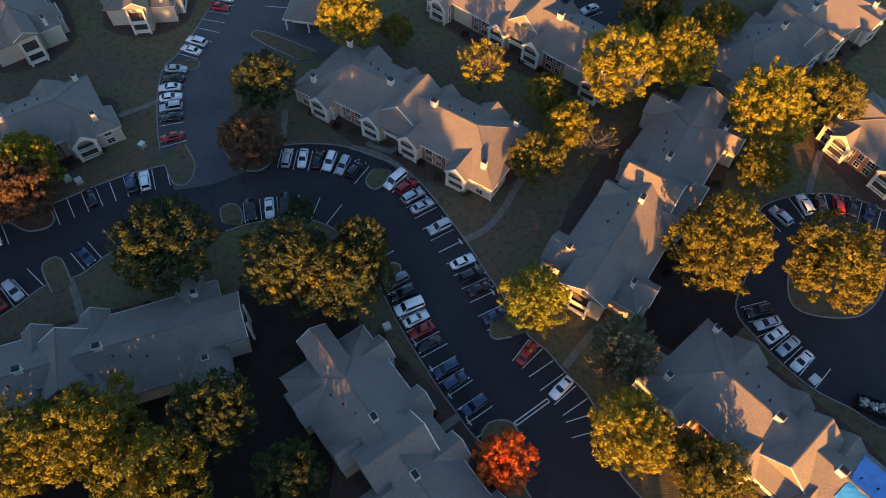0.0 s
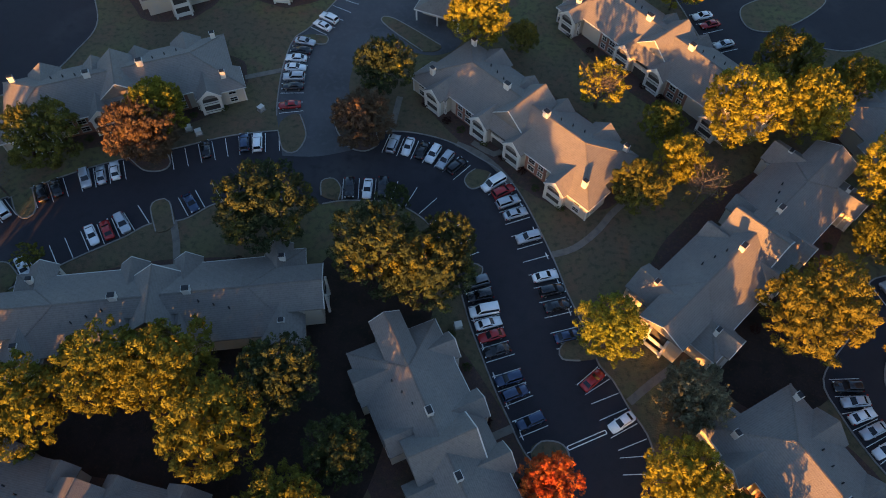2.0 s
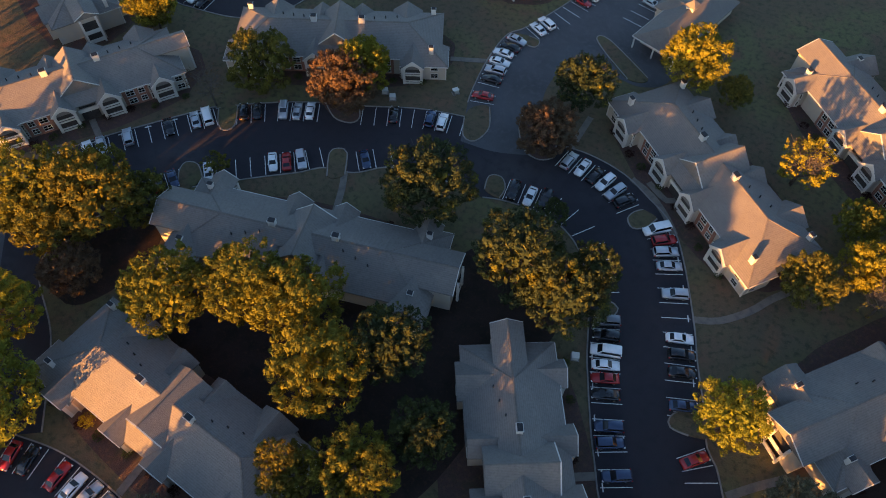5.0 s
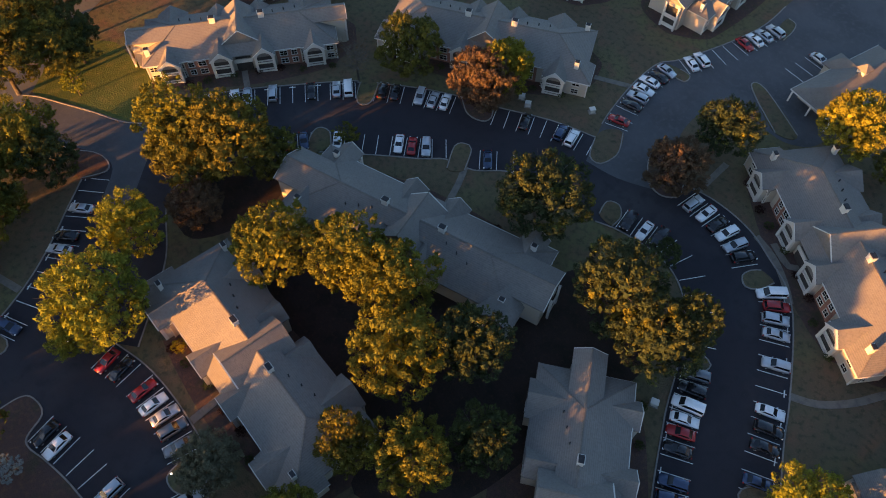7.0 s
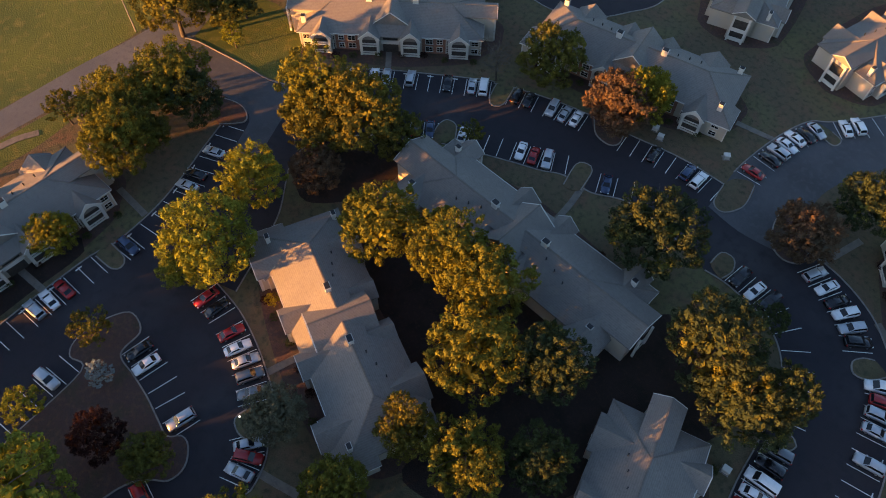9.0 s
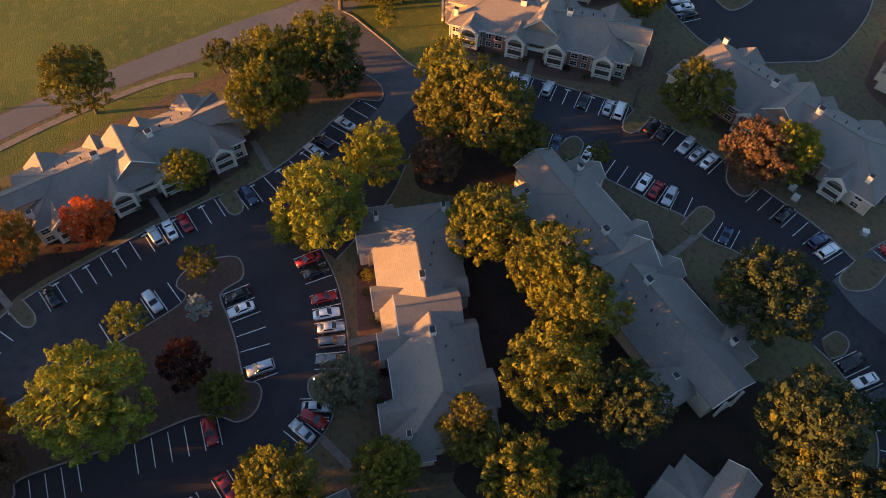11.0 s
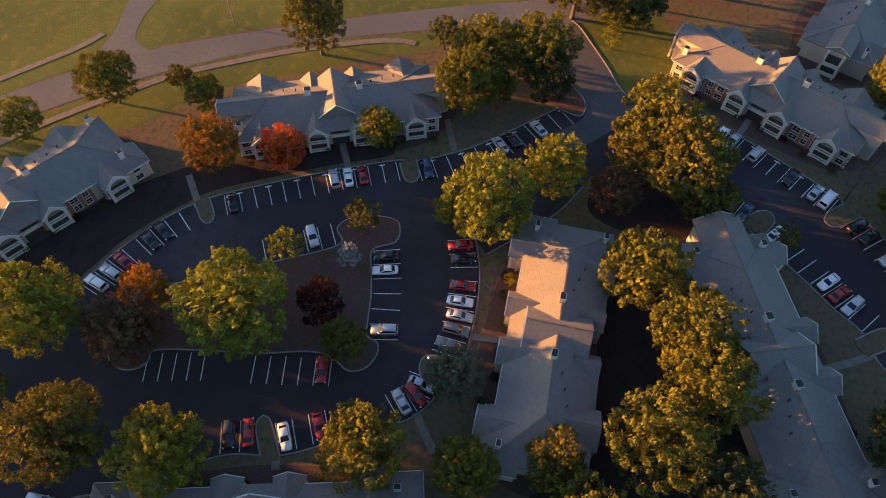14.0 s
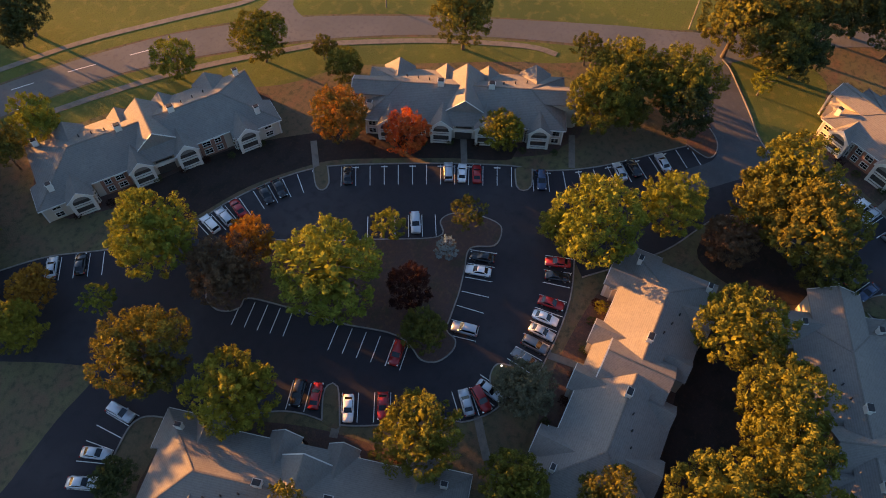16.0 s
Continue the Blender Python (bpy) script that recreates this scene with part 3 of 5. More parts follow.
# ---- cars ----
def car_meshes(kind):
    """Meshes of one kind of car, the nose towards +x."""
    if kind == 'sedan':
        L, W, belt, roof, low = 4.7, 0.90, 0.92, 1.42, 0.26
        stations = ((-2.35, .66, .62), (-2.28, .80, .84), (-1.75, .88, .95), (-1.0, .90, .95), (0.9, .90, .94), (1.45, .89, .88), (2.05, .84, .78), (2.30, .70, .64), (2.36, .58, .52))
        cab = ((-1.85, .74, .93), (-1.05, .66, 1.40), (0.15, .66, 1.42), (1.05, .76, .93))
    elif kind == 'suv':
        L, W, belt, roof, low = 4.7, 0.94, 1.08, 1.72, 0.32
        stations = ((-2.34, .78, .70), (-2.30, .88, 1.02), (-1.7, .93, 1.10), (0.9, .93, 1.08), (1.4, .92, 1.04), (2.0, .88, .98), (2.28, .76, .82), (2.34, .66, .66))
        cab = ((-2.22, .80, 1.08), (-1.95, .70, 1.68), (0.2, .72, 1.72), (1.05, .80, 1.07))
    else:
        L, W, belt, roof, low = 5.2, 0.98, 1.15, 1.95, 0.32
        stations = ((-2.6, .86, .80), (-2.56, .95, 1.12), (-1.7, .98, 1.18), (1.2, .98, 1.15), (1.7, .95, 1.06), (2.3, .90, .94), (2.56, .78, .78), (2.6, .70, .66))
        cab = ((-2.5, .88, 1.14), (-2.4, .80, 1.90), (0.7, .80, 1.95), (1.5, .86, 1.12))
    out = []
    bm = bmesh.new()
    loft(bm, [[(x, -w * .92, low), (x, -w, low + .22), (x, -w, z - .16), (x, -w * .90, z), (x, w * .90, z), (x, w, z - .16), (x, w, low + .22), (x, w * .92, low)] for x, w, z in stations])
    out.append(("body", bm, 'paint', True))
    bm = bmesh.new()
    (x0, w0, z0), (x1, w1, z1), (x2, w2, z2), (x3, w3, z3) = cab
    lower = [bm.verts.new(p) for p in ((x0, -w0, z0 - .05), (x3, -w3, z3 - .05), (x3, w3, z3 - .05), (x0, w0, z0 - .05))]
    upper = [bm.verts.new(p) for p in ((x1, -w1, z1 - .03), (x2, -w2, z2 - .03), (x2, w2, z2 - .03), (x1, w1, z1 - .03))]
    for i in range(4):
        bm.faces.new((lower[i], lower[(i + 1) % 4], upper[(i + 1) % 4], upper[i]))
    bm.faces.new(upper)
    out.append(("cabin_glass", bm, GLASS, False))
    bm = bmesh.new()
    loft(bm, [[(x1 - .10, -w1 * .9, z1 - .05), (x1 - .10, w1 * .9, z1 - .05), (x1 - .06, w1 * .9, z1 - .02), (x1 - .06, -w1 * .9, z1 - .02)],
              [(x1 + .1, -w1 - .03, z1 - .05), (x1 + .1, w1 + .03, z1 - .05), (x1 + .1, w1 - .05, z1 + .03), (x1 + .1, -w1 + .05, z1 + .03)],
              [(x2 - .1, -w2 - .03, z2 - .05), (x2 - .1, w2 + .03, z2 - .05), (x2 - .1, w2 - .05, z2 + .03), (x2 - .1, -w2 + .05, z2 + .03)],
              [(x2 + .08, -w2 * .9, z2 - .06), (x2 + .08, w2 * .9, z2 - .06), (x2 + .05, w2 * .9, z2 - .02), (x2 + .05, -w2 * .9, z2 - .02)]])
    out.append(("roof_panel", bm, 'paint', True))
    for s in (-1, 1):
        for (xa, wa, za), (xb, wb, zb) in (((x0, w0, z0), (x1, w1, z1)), ((x3, w3, z3), (x2, w2, z2))):
            bm = bmesh.new()
            d = 0.07
            loft(bm, [[(xa - d, s * (wa + .02), za - .04), (xa + d, s * (wa + .02), za - .04), (xa + d, s * (wa - .07), za - .02), (xa - d, s * (wa - .07), za - .02)],
                      [(xb - d, s * (wb + .02), zb - .04), (xb + d, s * (wb + .02), zb - .04), (xb + d, s * (wb - .07), zb - .01), (xb - d, s * (wb - .07), zb - .01)]])
            out.append(("pillar", bm, 'paint', False))
        bm = boxed(0.72, 0.90, s * (W + .02) - .10, s * (W + .02) + .10, belt, belt + .13)
        out.append(("wing_mirror", bm, 'paint', False))
        nose = stations[-2]
        bm = boxed(nose[0] - .22, nose[0] + .02, s * nose[1] - .16, s * nose[1] + .10, nose[2] - .10, nose[2] + .035)
        out.append(("headlight", bm, HEADLAMP, False))
        tail = stations[1]
        bm = boxed(tail[0] - .03, tail[0] + .16, s * tail[1] - .18, s * tail[1] + .06, tail[2] - .16, tail[2] + .02)
        out.append(("tail_light", bm, TAILLAMP, False))
    return out, L, W


def wheel_mesh(r, width, n=14):
    bm = bmesh.new()
    prof = ((-width / 2, r * .6), (-width / 2, r * .93), (-width * .3, r), (width * .3, r), (width / 2, r * .93), (width / 2, r * .6))
    rows = [[bm.verts.new((rr * math.cos(a), y, rr * math.sin(a))) for y, rr in prof] for a in (2 * math.pi * k / n for k in range(n))]
    for k in range(n):
        a, b = rows[k], rows[(k + 1) % n]
        for j in range(5):
            bm.faces.new((a[j], a[j + 1], b[j + 1], b[j]))
    return bm


def make_car(kind):
    root = new("parked_car")
    pieces, L, W = car_meshes(kind)
    for nme, bm, mat, sm in pieces:
        part(nme, bm, CAR['w'] if mat == 'paint' else mat, root, smooth=sm)["paint"] = int(mat == 'paint')
    tyre = finish(wheel_mesh(0.33, 0.22), "tyre", TYRE, True)
    bm = bmesh.new()
    bmesh.ops.create_cone(bm, cap_ends=True, segments=12, radius1=0.21, radius2=0.21, depth=0.20, matrix=pose(0, 0, 0, 90))
    rim = finish(bm, "rim", RIM)
    for x in (-L * .30, L * .30):
        for s in (-1, 1):
            w = new("wheel")
            w.parent = root
            w.location = (x, s * (W - .10), 0.33)
            for nme, me in (("tyre", tyre), ("rim", rim)):
                o = new(nme, me)
                o.parent = w
    return root


CARS = {k: make_car(k) for k in ('sedan', 'suv', 'van')}
used_kinds = set()


def repaint(root, colour):
    for o in root.children_recursive:
        if o.get("paint"):
            o.material_slots[0].link = 'OBJECT'
            o.material_slots[0].material = CAR[colour]


def put_car(x, y, heading, code, group="cars in the bays"):
    """code: colour letter, in capitals for a van; sedans and wagons take turns by chance."""
    kind = 'van' if code.isupper() else random.choice(('sedan', 'sedan', 'suv'))
    c = code.lower()
    m = pose(x, y, 0.022, 0, 0, heading)
    size = Matrix.Scale(0.99, 4)
    if kind not in used_kinds:
        used_kinds.add(kind)
        root = CARS[kind]
        root.matrix_basis = m @ size
    else:
        root = copy_thing(CARS[kind], m)
    repaint(root, c)
    word = {'sedan': "saloon car", 'suv': "sport utility car", 'van': "van"}[kind]
    tagged(root, f"{CAR_WORDS[c]} {word} parked on dark asphalt", "van" if kind == 'van' else "car", group)
    return root


bm = bmesh.new()
loft(bm, [[(-.09, y, 0), (.09, y, 0), (.06, y, .13), (-.06, y, .13)] for y in (-.65, .65)])
WHEEL_STOP = finish(bm, "wheel_stop", PAINT)
STRIPE = finish(boxed(0, 5.0, -0.06, 0.06, 0, 0.006), "bay_line", PAINT)


def along(line, s):
    for a, b in zip(line, line[1:]):
        d = (b - a).length
        if s <= d:
            return a.lerp(b, s / d), (b - a).normalized()
        s -= d
    return line[-1], (line[-1] - line[-2]).normalized()


def bays(pts, codes, side, depth=5.0, parent=None, group="cars in the bays"):
    """Painted bays along a kerb and the cars in them; side +1: the bays lie to the left of the line."""
    line = smooth_line(pts, 0.8)
    total = sum((b - a).length for a, b in zip(line, line[1:]))
    n = len(codes)
    for i in range(n + 1):
        p, d = along(line, total * i / n)
        nrm = Vector((-d.y, d.x)) * side
        o = new("bay_line", STRIPE)
        o.parent = parent or lot
        q = p + nrm * 0.35
        o.matrix_basis = pose(q.x, q.y, 0.030, 0, 0, math.degrees(math.atan2(nrm.y, nrm.x)))
        if i % 2 and n >= 11:
            o = new("wheel_stop", WHEEL_STOP)
            o.parent = parent or lot
            q = p + nrm * 0.75
            o.matrix_basis = pose(q.x, q.y, 0.034, 0, 0, math.degrees(math.atan2(nrm.y, nrm.x)))
    for i, c in enumerate(codes):
        if c == '.':
            continue
        p, d = along(line, total * (i + 0.5) / n)
        nrm = Vector((-d.y, d.x)) * side
        q = p + nrm * (2.75 + random.uniform(-.25, .35)) + d * random.uniform(-.15, .15)
        turn = math.degrees(math.atan2(nrm.y, nrm.x)) + random.uniform(-2, 2) + (180 if random.random() < 0.75 else 0)
        put_car(q.x, q.y, turn, c, group)


bays([(-28.7, 92.7), (-20.7, 91.9), (-15.1, 90.3), (-11.1, 88.0)], "swkwsk", -1)
bays([(-5.2, 87.1), (-1.5, 83.5), (1.5, 79.0), (4.9, 73.3), (8.3, 67.2), (10.9, 61.7), (13.4, 56.6), (14.6, 54.2)], "Wrss.s..wkk.b", -1)
bays([(17.1, 50.3), (19.4, 48.2), (22.3, 43.9), (24.2, 41.6), (26.0, 38.8), (27.2, 34.4)], "r..w...", -1)
bays([(-8.9, 61.2), (-7.1, 57.9), (-5.4, 54.0), (-3.5, 50.3), (-1.1, 46.0), (1.3, 41.9), (3.8, 38.1), (7.0, 33.3)], "gkWwrk.bb.b.", 1)
bays([(-33.7, 74.2), (-28.8, 75.2), (-24.3, 75.6), (-19.0, 74.0), (-14.1, 70.0), (-10.6, 65.1)], "kwk......", 1)
bays([(-70.5, 79.5), (-60.3, 85.2), (-51.1, 88.7)], "..k..bw.", -1)
bays([(-92.6, 65.1), (-85.5, 70.9), (-78.7, 75.2)], "kk.ssw", -1)
bays([(-114.2, 35.0), (-109.8, 42.8), (-103.6, 52.0), (-96.6, 61.8)], "w.ws.s..k.sW", -1)
bays([(-79.3, 49.9), (-74.7, 54.3), (-70.4, 58.2), (-67.1, 61.8)], "..wrs.", 1)
bays([(-60.6, 64.7), (-55.7, 69.4)], "b.", 1)
bays([(-89.2, 38.2), (-86.2, 43.0)], "kb", 1)
bays([(-84.1, 45.5), (-82.2, 47.8)], "w", 1)
bays([(-56.3, 116.1), (-56.5, 110.6), (-55.7, 104.1), (-54.0, 96.4), (-52.9, 93.1)], "skwwsk.r", 1)
bays([(-54.6, 120.3), (-51.3, 128.7), (-49.2, 137.6), (-47.7, 145.5)], "ww...rwss", -1)
bays([(-31.5, 134.9), (-30.1, 144.6)], "..s", 1)
bays([(-90.5, -21.2), (-92.8, -16.3), (-95.8, -11.3), (-100.3, -5.6), (-105.5, 0.0), (-110.5, 5.6)], "b....sk.s..", -1)
bays([(-75.3, -56.2), (-80.3, -46.7), (-85.2, -36.4), (-89.8, -25.4)], "k......swr..", -1)
bays([(-51.4, -74.1), (-57.5, -71.6), (-62.7, -68.6), (-67.5, -65.2), (-71.9, -61.1)], "wsr.kk..", -1)
bays([(-33.4, -93.8), (-39.0, -85.5)], "s.k.", -1)
bays([(-67.7, -25.1), (-63.1, -23.9), (-58.4, -22.9), (-53.6, -22.3), (-50.1, -21.7)], "kw...s", 1)
bays([(-44.2, -39.2), (-46.1, -26.6)], "....r", -1)
bays([(-41.3, -56.9), (-43.2, -47.7)], "....", -1)
bays([(-61.6, -43.0), (-67.5, -31.6)], "...s.", 1)
bays([(-74.0, -6.6), (-67.1, -4.8), (-60.1, -4.2), (-53.5, -4.5), (-49.4, -5.2)], "rk.rwsgg", -1)
bays([(-44.7, -8.1), (-40.4, -9.3), (-37.0, -12.9)], "srs", -1)
bays([(-28.5, -30.1), (-31.9, -23.0)], "w.r", 1)
bays([(-26.7, -39.2), (-28.4, -33.5)], "kr", 1)
bays([(-16.2, -59.4), (-10.1, -59.4), (-4.4, -57.4)], "s..s.s", -1)
bays([(63.0, 75.6), (68.8, 78.8), (74.6, 79.7), (80.9, 78.9), (86.5, 75.9)], "s.wkrkb", -1)
bays([(53.9, 55.3), (55.5, 49.4), (58.9, 44.2), (62.4, 40.2)], "kswsw.", 1)
bays([(-131.4, 83.2), (-124.4, 82.7), (-119.6, 83.1)], "swwk", 1)
bays([(30.3, 142.0), (36.8, 130.3)], "wr.s", 1)

# the stop line across the drive
bm = bmesh.new()
a, b = Vector((13.4, 35.5)), Vector((19.0, 39.3))
side_step = Vector((-(b - a).y, (b - a).x)).normalized() * 0.3
for p, q in ((a + side_step, b + side_step), (a - side_step, b - side_step), (a - side_step, a + side_step), (b - side_step, b + side_step)):
    strip(bm, [p, q], 0.14, 0.022, 0.03)
part("stop_line", bm, PAINT, lot)
# faded lane dashes on the street
for a, b in (((-63.2, -130.7), (-67.0, -127.9)), ((-72.8, -123.6), (-77.4, -119.7)), ((-83.0, -114.9), (-89.6, -109.0)), ((-59.2, -125.4), (-62.1, -123.5))):
    bm = bmesh.new()
    strip(bm, [Vector(a), Vector(b)], 0.18, 0.03, 0.036)
    part("lane_line", bm, PAINT, street)


# ---- apartment houses ----
def roof_block(a, b, half, ze, zr, hip_a=0.0, hip_b=0.0, lip=0.22):
    """A solid pitched roof; the ridge runs from a to b, hips cut its ends back."""
    a, b = Vector(a), Vector(b)
    d = (b - a).normalized()
    s = Vector((-d.y, d.x)) * half
    bm = bmesh.new()
    e = [bm.verts.new((*p, ze)) for p in (a + s, a - s, b - s, b + s)]
    lo = [bm.verts.new((*p, ze - lip)) for p in (a + s, a - s, b - s, b + s)]
    r0 = bm.verts.new((*(a + d * hip_a), zr))
    r1 = bm.verts.new((*(b - d * hip_b), zr))
    bm.faces.new((e[0], e[1], r0))
    bm.faces.new((e[1], e[2], r1, r0))
    bm.faces.new((e[2], e[3], r1))
    bm.faces.new((e[3], e[0], r0, r1))
    for i in range(4):
        bm.faces.new((e[i], e[i - 1], lo[i - 1], lo[i]))
    bm.faces.new(lo)
    return bm


def gable_wall(root, u, v, half, ze, zr, along_u, mat, t=0.06):
    """A triangular wall just proud of a roof's open end. along_u: it faces along v."""
    bm = bmesh.new()
    if along_u:
        tri = [(u - half, ze), (u + half, ze), (u, zr)]
        loft(bm, [[(x, v - t, z) for x, z in tri], [(x, v + t, z) for x, z in tri]])
    else:
        tri = [(v - half, ze), (v + half, ze), (v, zr)]
        loft(bm, [[(u - t, y, z) for y, z in tri], [(u + t, y, z) for y, z in tri]])
    return part("gable_wall", bm, mat, root)


def window(root, u, v, z, w, h, way):
    """way: -1 faces -v, +1 faces +v, 2 faces +u, -2 faces -u."""
    o = new("window")
    o.parent = root
    o.matrix_basis = pose(u, v, z, 0, 0, {-1: 0, 1: 180, 2: 90, -2: -90}[way])
    bm = bmesh.new()
    for b in ((-w / 2 - .1, -w / 2, -.07, .03, 0, h), (w / 2, w / 2 + .1, -.07, .03, 0, h), (-w / 2 - .1, w / 2 + .1, -.07, .03, h, h + .12), (-w / 2 - .14, w / 2 + .14, -.10, .03, -.12, 0),
              (-.03, .03, -.05, .02, 0, h), (-w / 2, w / 2, -.05, .02, h / 2 - .03, h / 2 + .03)):
        box(bm, *b)
    part("window_frame", bm, TRIM, o)
    part("pane", boxed(-w / 2, w / 2, -.02, .01, 0, h), GLASS, o)


def chimney(root, u, v, z0, top, size=1.0):
    o = new("chimney")
    o.parent = root
    o.matrix_basis = pose(u, v, z0) @ Matrix.Diagonal((size, size, 1, 1))
    h = top - z0
    part("chimney_shaft", boxed(-.62, .62, -.46, .46, 0, h), TRIM, o)
    part("cap", boxed(-.72, .72, -.55, .55, h, h + .12), TRIM, o)
    bm = bmesh.new()
    box(bm, -.58, .58, -.42, .42, h + .12, h + .34)
    part("flue", bm, DARKMETAL, o)


def balcony(root, u, v, tall):
    """A two-storey balcony bay with a pointed gable, its opening towards -v."""
    o = new("balcony_bay")
    o.parent = root
    o.matrix_basis = pose(u, v, 0) @ Matrix.Diagonal((1, 1, tall, 1))
    w = 2.1
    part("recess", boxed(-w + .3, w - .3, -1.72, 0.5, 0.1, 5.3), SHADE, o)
    for s in (-1, 1):
        part("post", boxed(s * (w - .25) - .28, s * (w - .25) + .28, -2.0, -1.45, 0, 5.5), TRIM, o)
        part("side_wall", boxed(s * (w - .06) - .07, s * (w - .06) + .07, -1.5, 0.5, 0, 5.45), SIDING, o)
    for z in (0.12, 2.75):
        part("deck", boxed(-w + .5, w - .5, -1.98, -1.4, z, z + .28), TRIM, o)
        part("balustrade", boxed(-w + .5, w - .5, -1.96, -1.86, z + .72, z + 1.08), TRIM, o)
    part("roof", roof_block((0, -2.08), (0, 5.2), w + .35, 5.3, 7.7), SHINGLE, o)
    # a pointed white front with an arched hole
    bm = bmesh.new()
    n = 10
    arch = [(1.5 * math.cos(math.pi * k / n), 4.75 + 1.55 * math.sin(math.pi * k / n)) for k in range(n + 1)]
    rim = [((w + .4) * x / 1.5, 5.2 + 2.55 * (1 - abs(x) / 1.5)) for x, z in arch]
    front = [([bm.verts.new((x, y, z)) for x, z in rim], [bm.verts.new((x, y, z)) for x, z in arch]) for y in (-2.20, -2.06)]
    for k in range(n):
        for ro, ra in front:
            bm.faces.new((ro[k], ro[k + 1], ra[k + 1], ra[k]))
        bm.faces.new((front[0][1][k], front[0][1][k + 1], front[1][1][k + 1], front[1][1][k]))
        bm.faces.new((front[0][0][k], front[0][0][k + 1], front[1][0][k + 1], front[1][0][k]))
    part("arched_front", bm, TRIM, o)
    # solid dark filler in the arch, painted as the shade behind it
    bm = bmesh.new()
    loft(bm, [[(x * .99, y, z) for x, z in arch] for y in (-2.05, -1.98)])
    part("dark_arch", bm, SHADE, o)


def hip_cap(a, b, half=.13):
    a, b = Vector(a), Vector(b)
    side = (b - a).cross(Vector((0, 0, 1))).normalized() * half
    up = Vector((0, 0, .06))
    bm = bmesh.new()
    loft(bm, [[p - side - up, p + side - up, p + side + up, p - side + up] for p in (a, b)])
    return bm


def roof_faces(faces, lip=0.24):
    """A roof of plane faces that share their corners, with a fascia along every open edge."""
    bm = bmesh.new()
    seen = {}

    def corner(p):
        k = tuple(round(c, 3) for c in p)
        if k not in seen:
            seen[k] = bm.verts.new(p)
        return seen[k]

    for f in faces:
        bm.faces.new([corner(p) for p in f])
    low = {}
    for e in [e for e in bm.edges if len(e.link_faces) == 1]:
        for v in e.verts:
            if v not in low:
                low[v] = bm.verts.new(v.co - Vector((0, 0, lip)))
        a, b = e.verts
        bm.faces.new((a, b, low[b], low[a]))
    return bm


RIDGE, PITCH = 8.1, 0.447
HOUSE_PLANS = {
    # apex of the hips, front corner, rear corner, start of the deeper wing, end gable (length, half width, eave), outer balcony, middle chimneys
    'winged': dict(apex=14.9, front=(23.9, -9.0), rear=(22.5, 7.6), step=13.6, gable=None, bay=16.4, stack=5.15),
    'long': dict(apex=15.3, front=(24.4, -9.0), rear=(24.2, 8.8), step=17.4, gable=(27.5, 4.4, 6.13), bay=19.9, stack=5.8),
    'compact': dict(apex=13.0, front=(20.5, -7.7), rear=(20.5, 7.7), step=12.5, gable=(23.2, 2.7, 6.7), bay=15.2, stack=5.15),
}


def roof_z(p, u, v):
    return RIDGE - PITCH * max(abs(v), abs(u) - p['apex'])


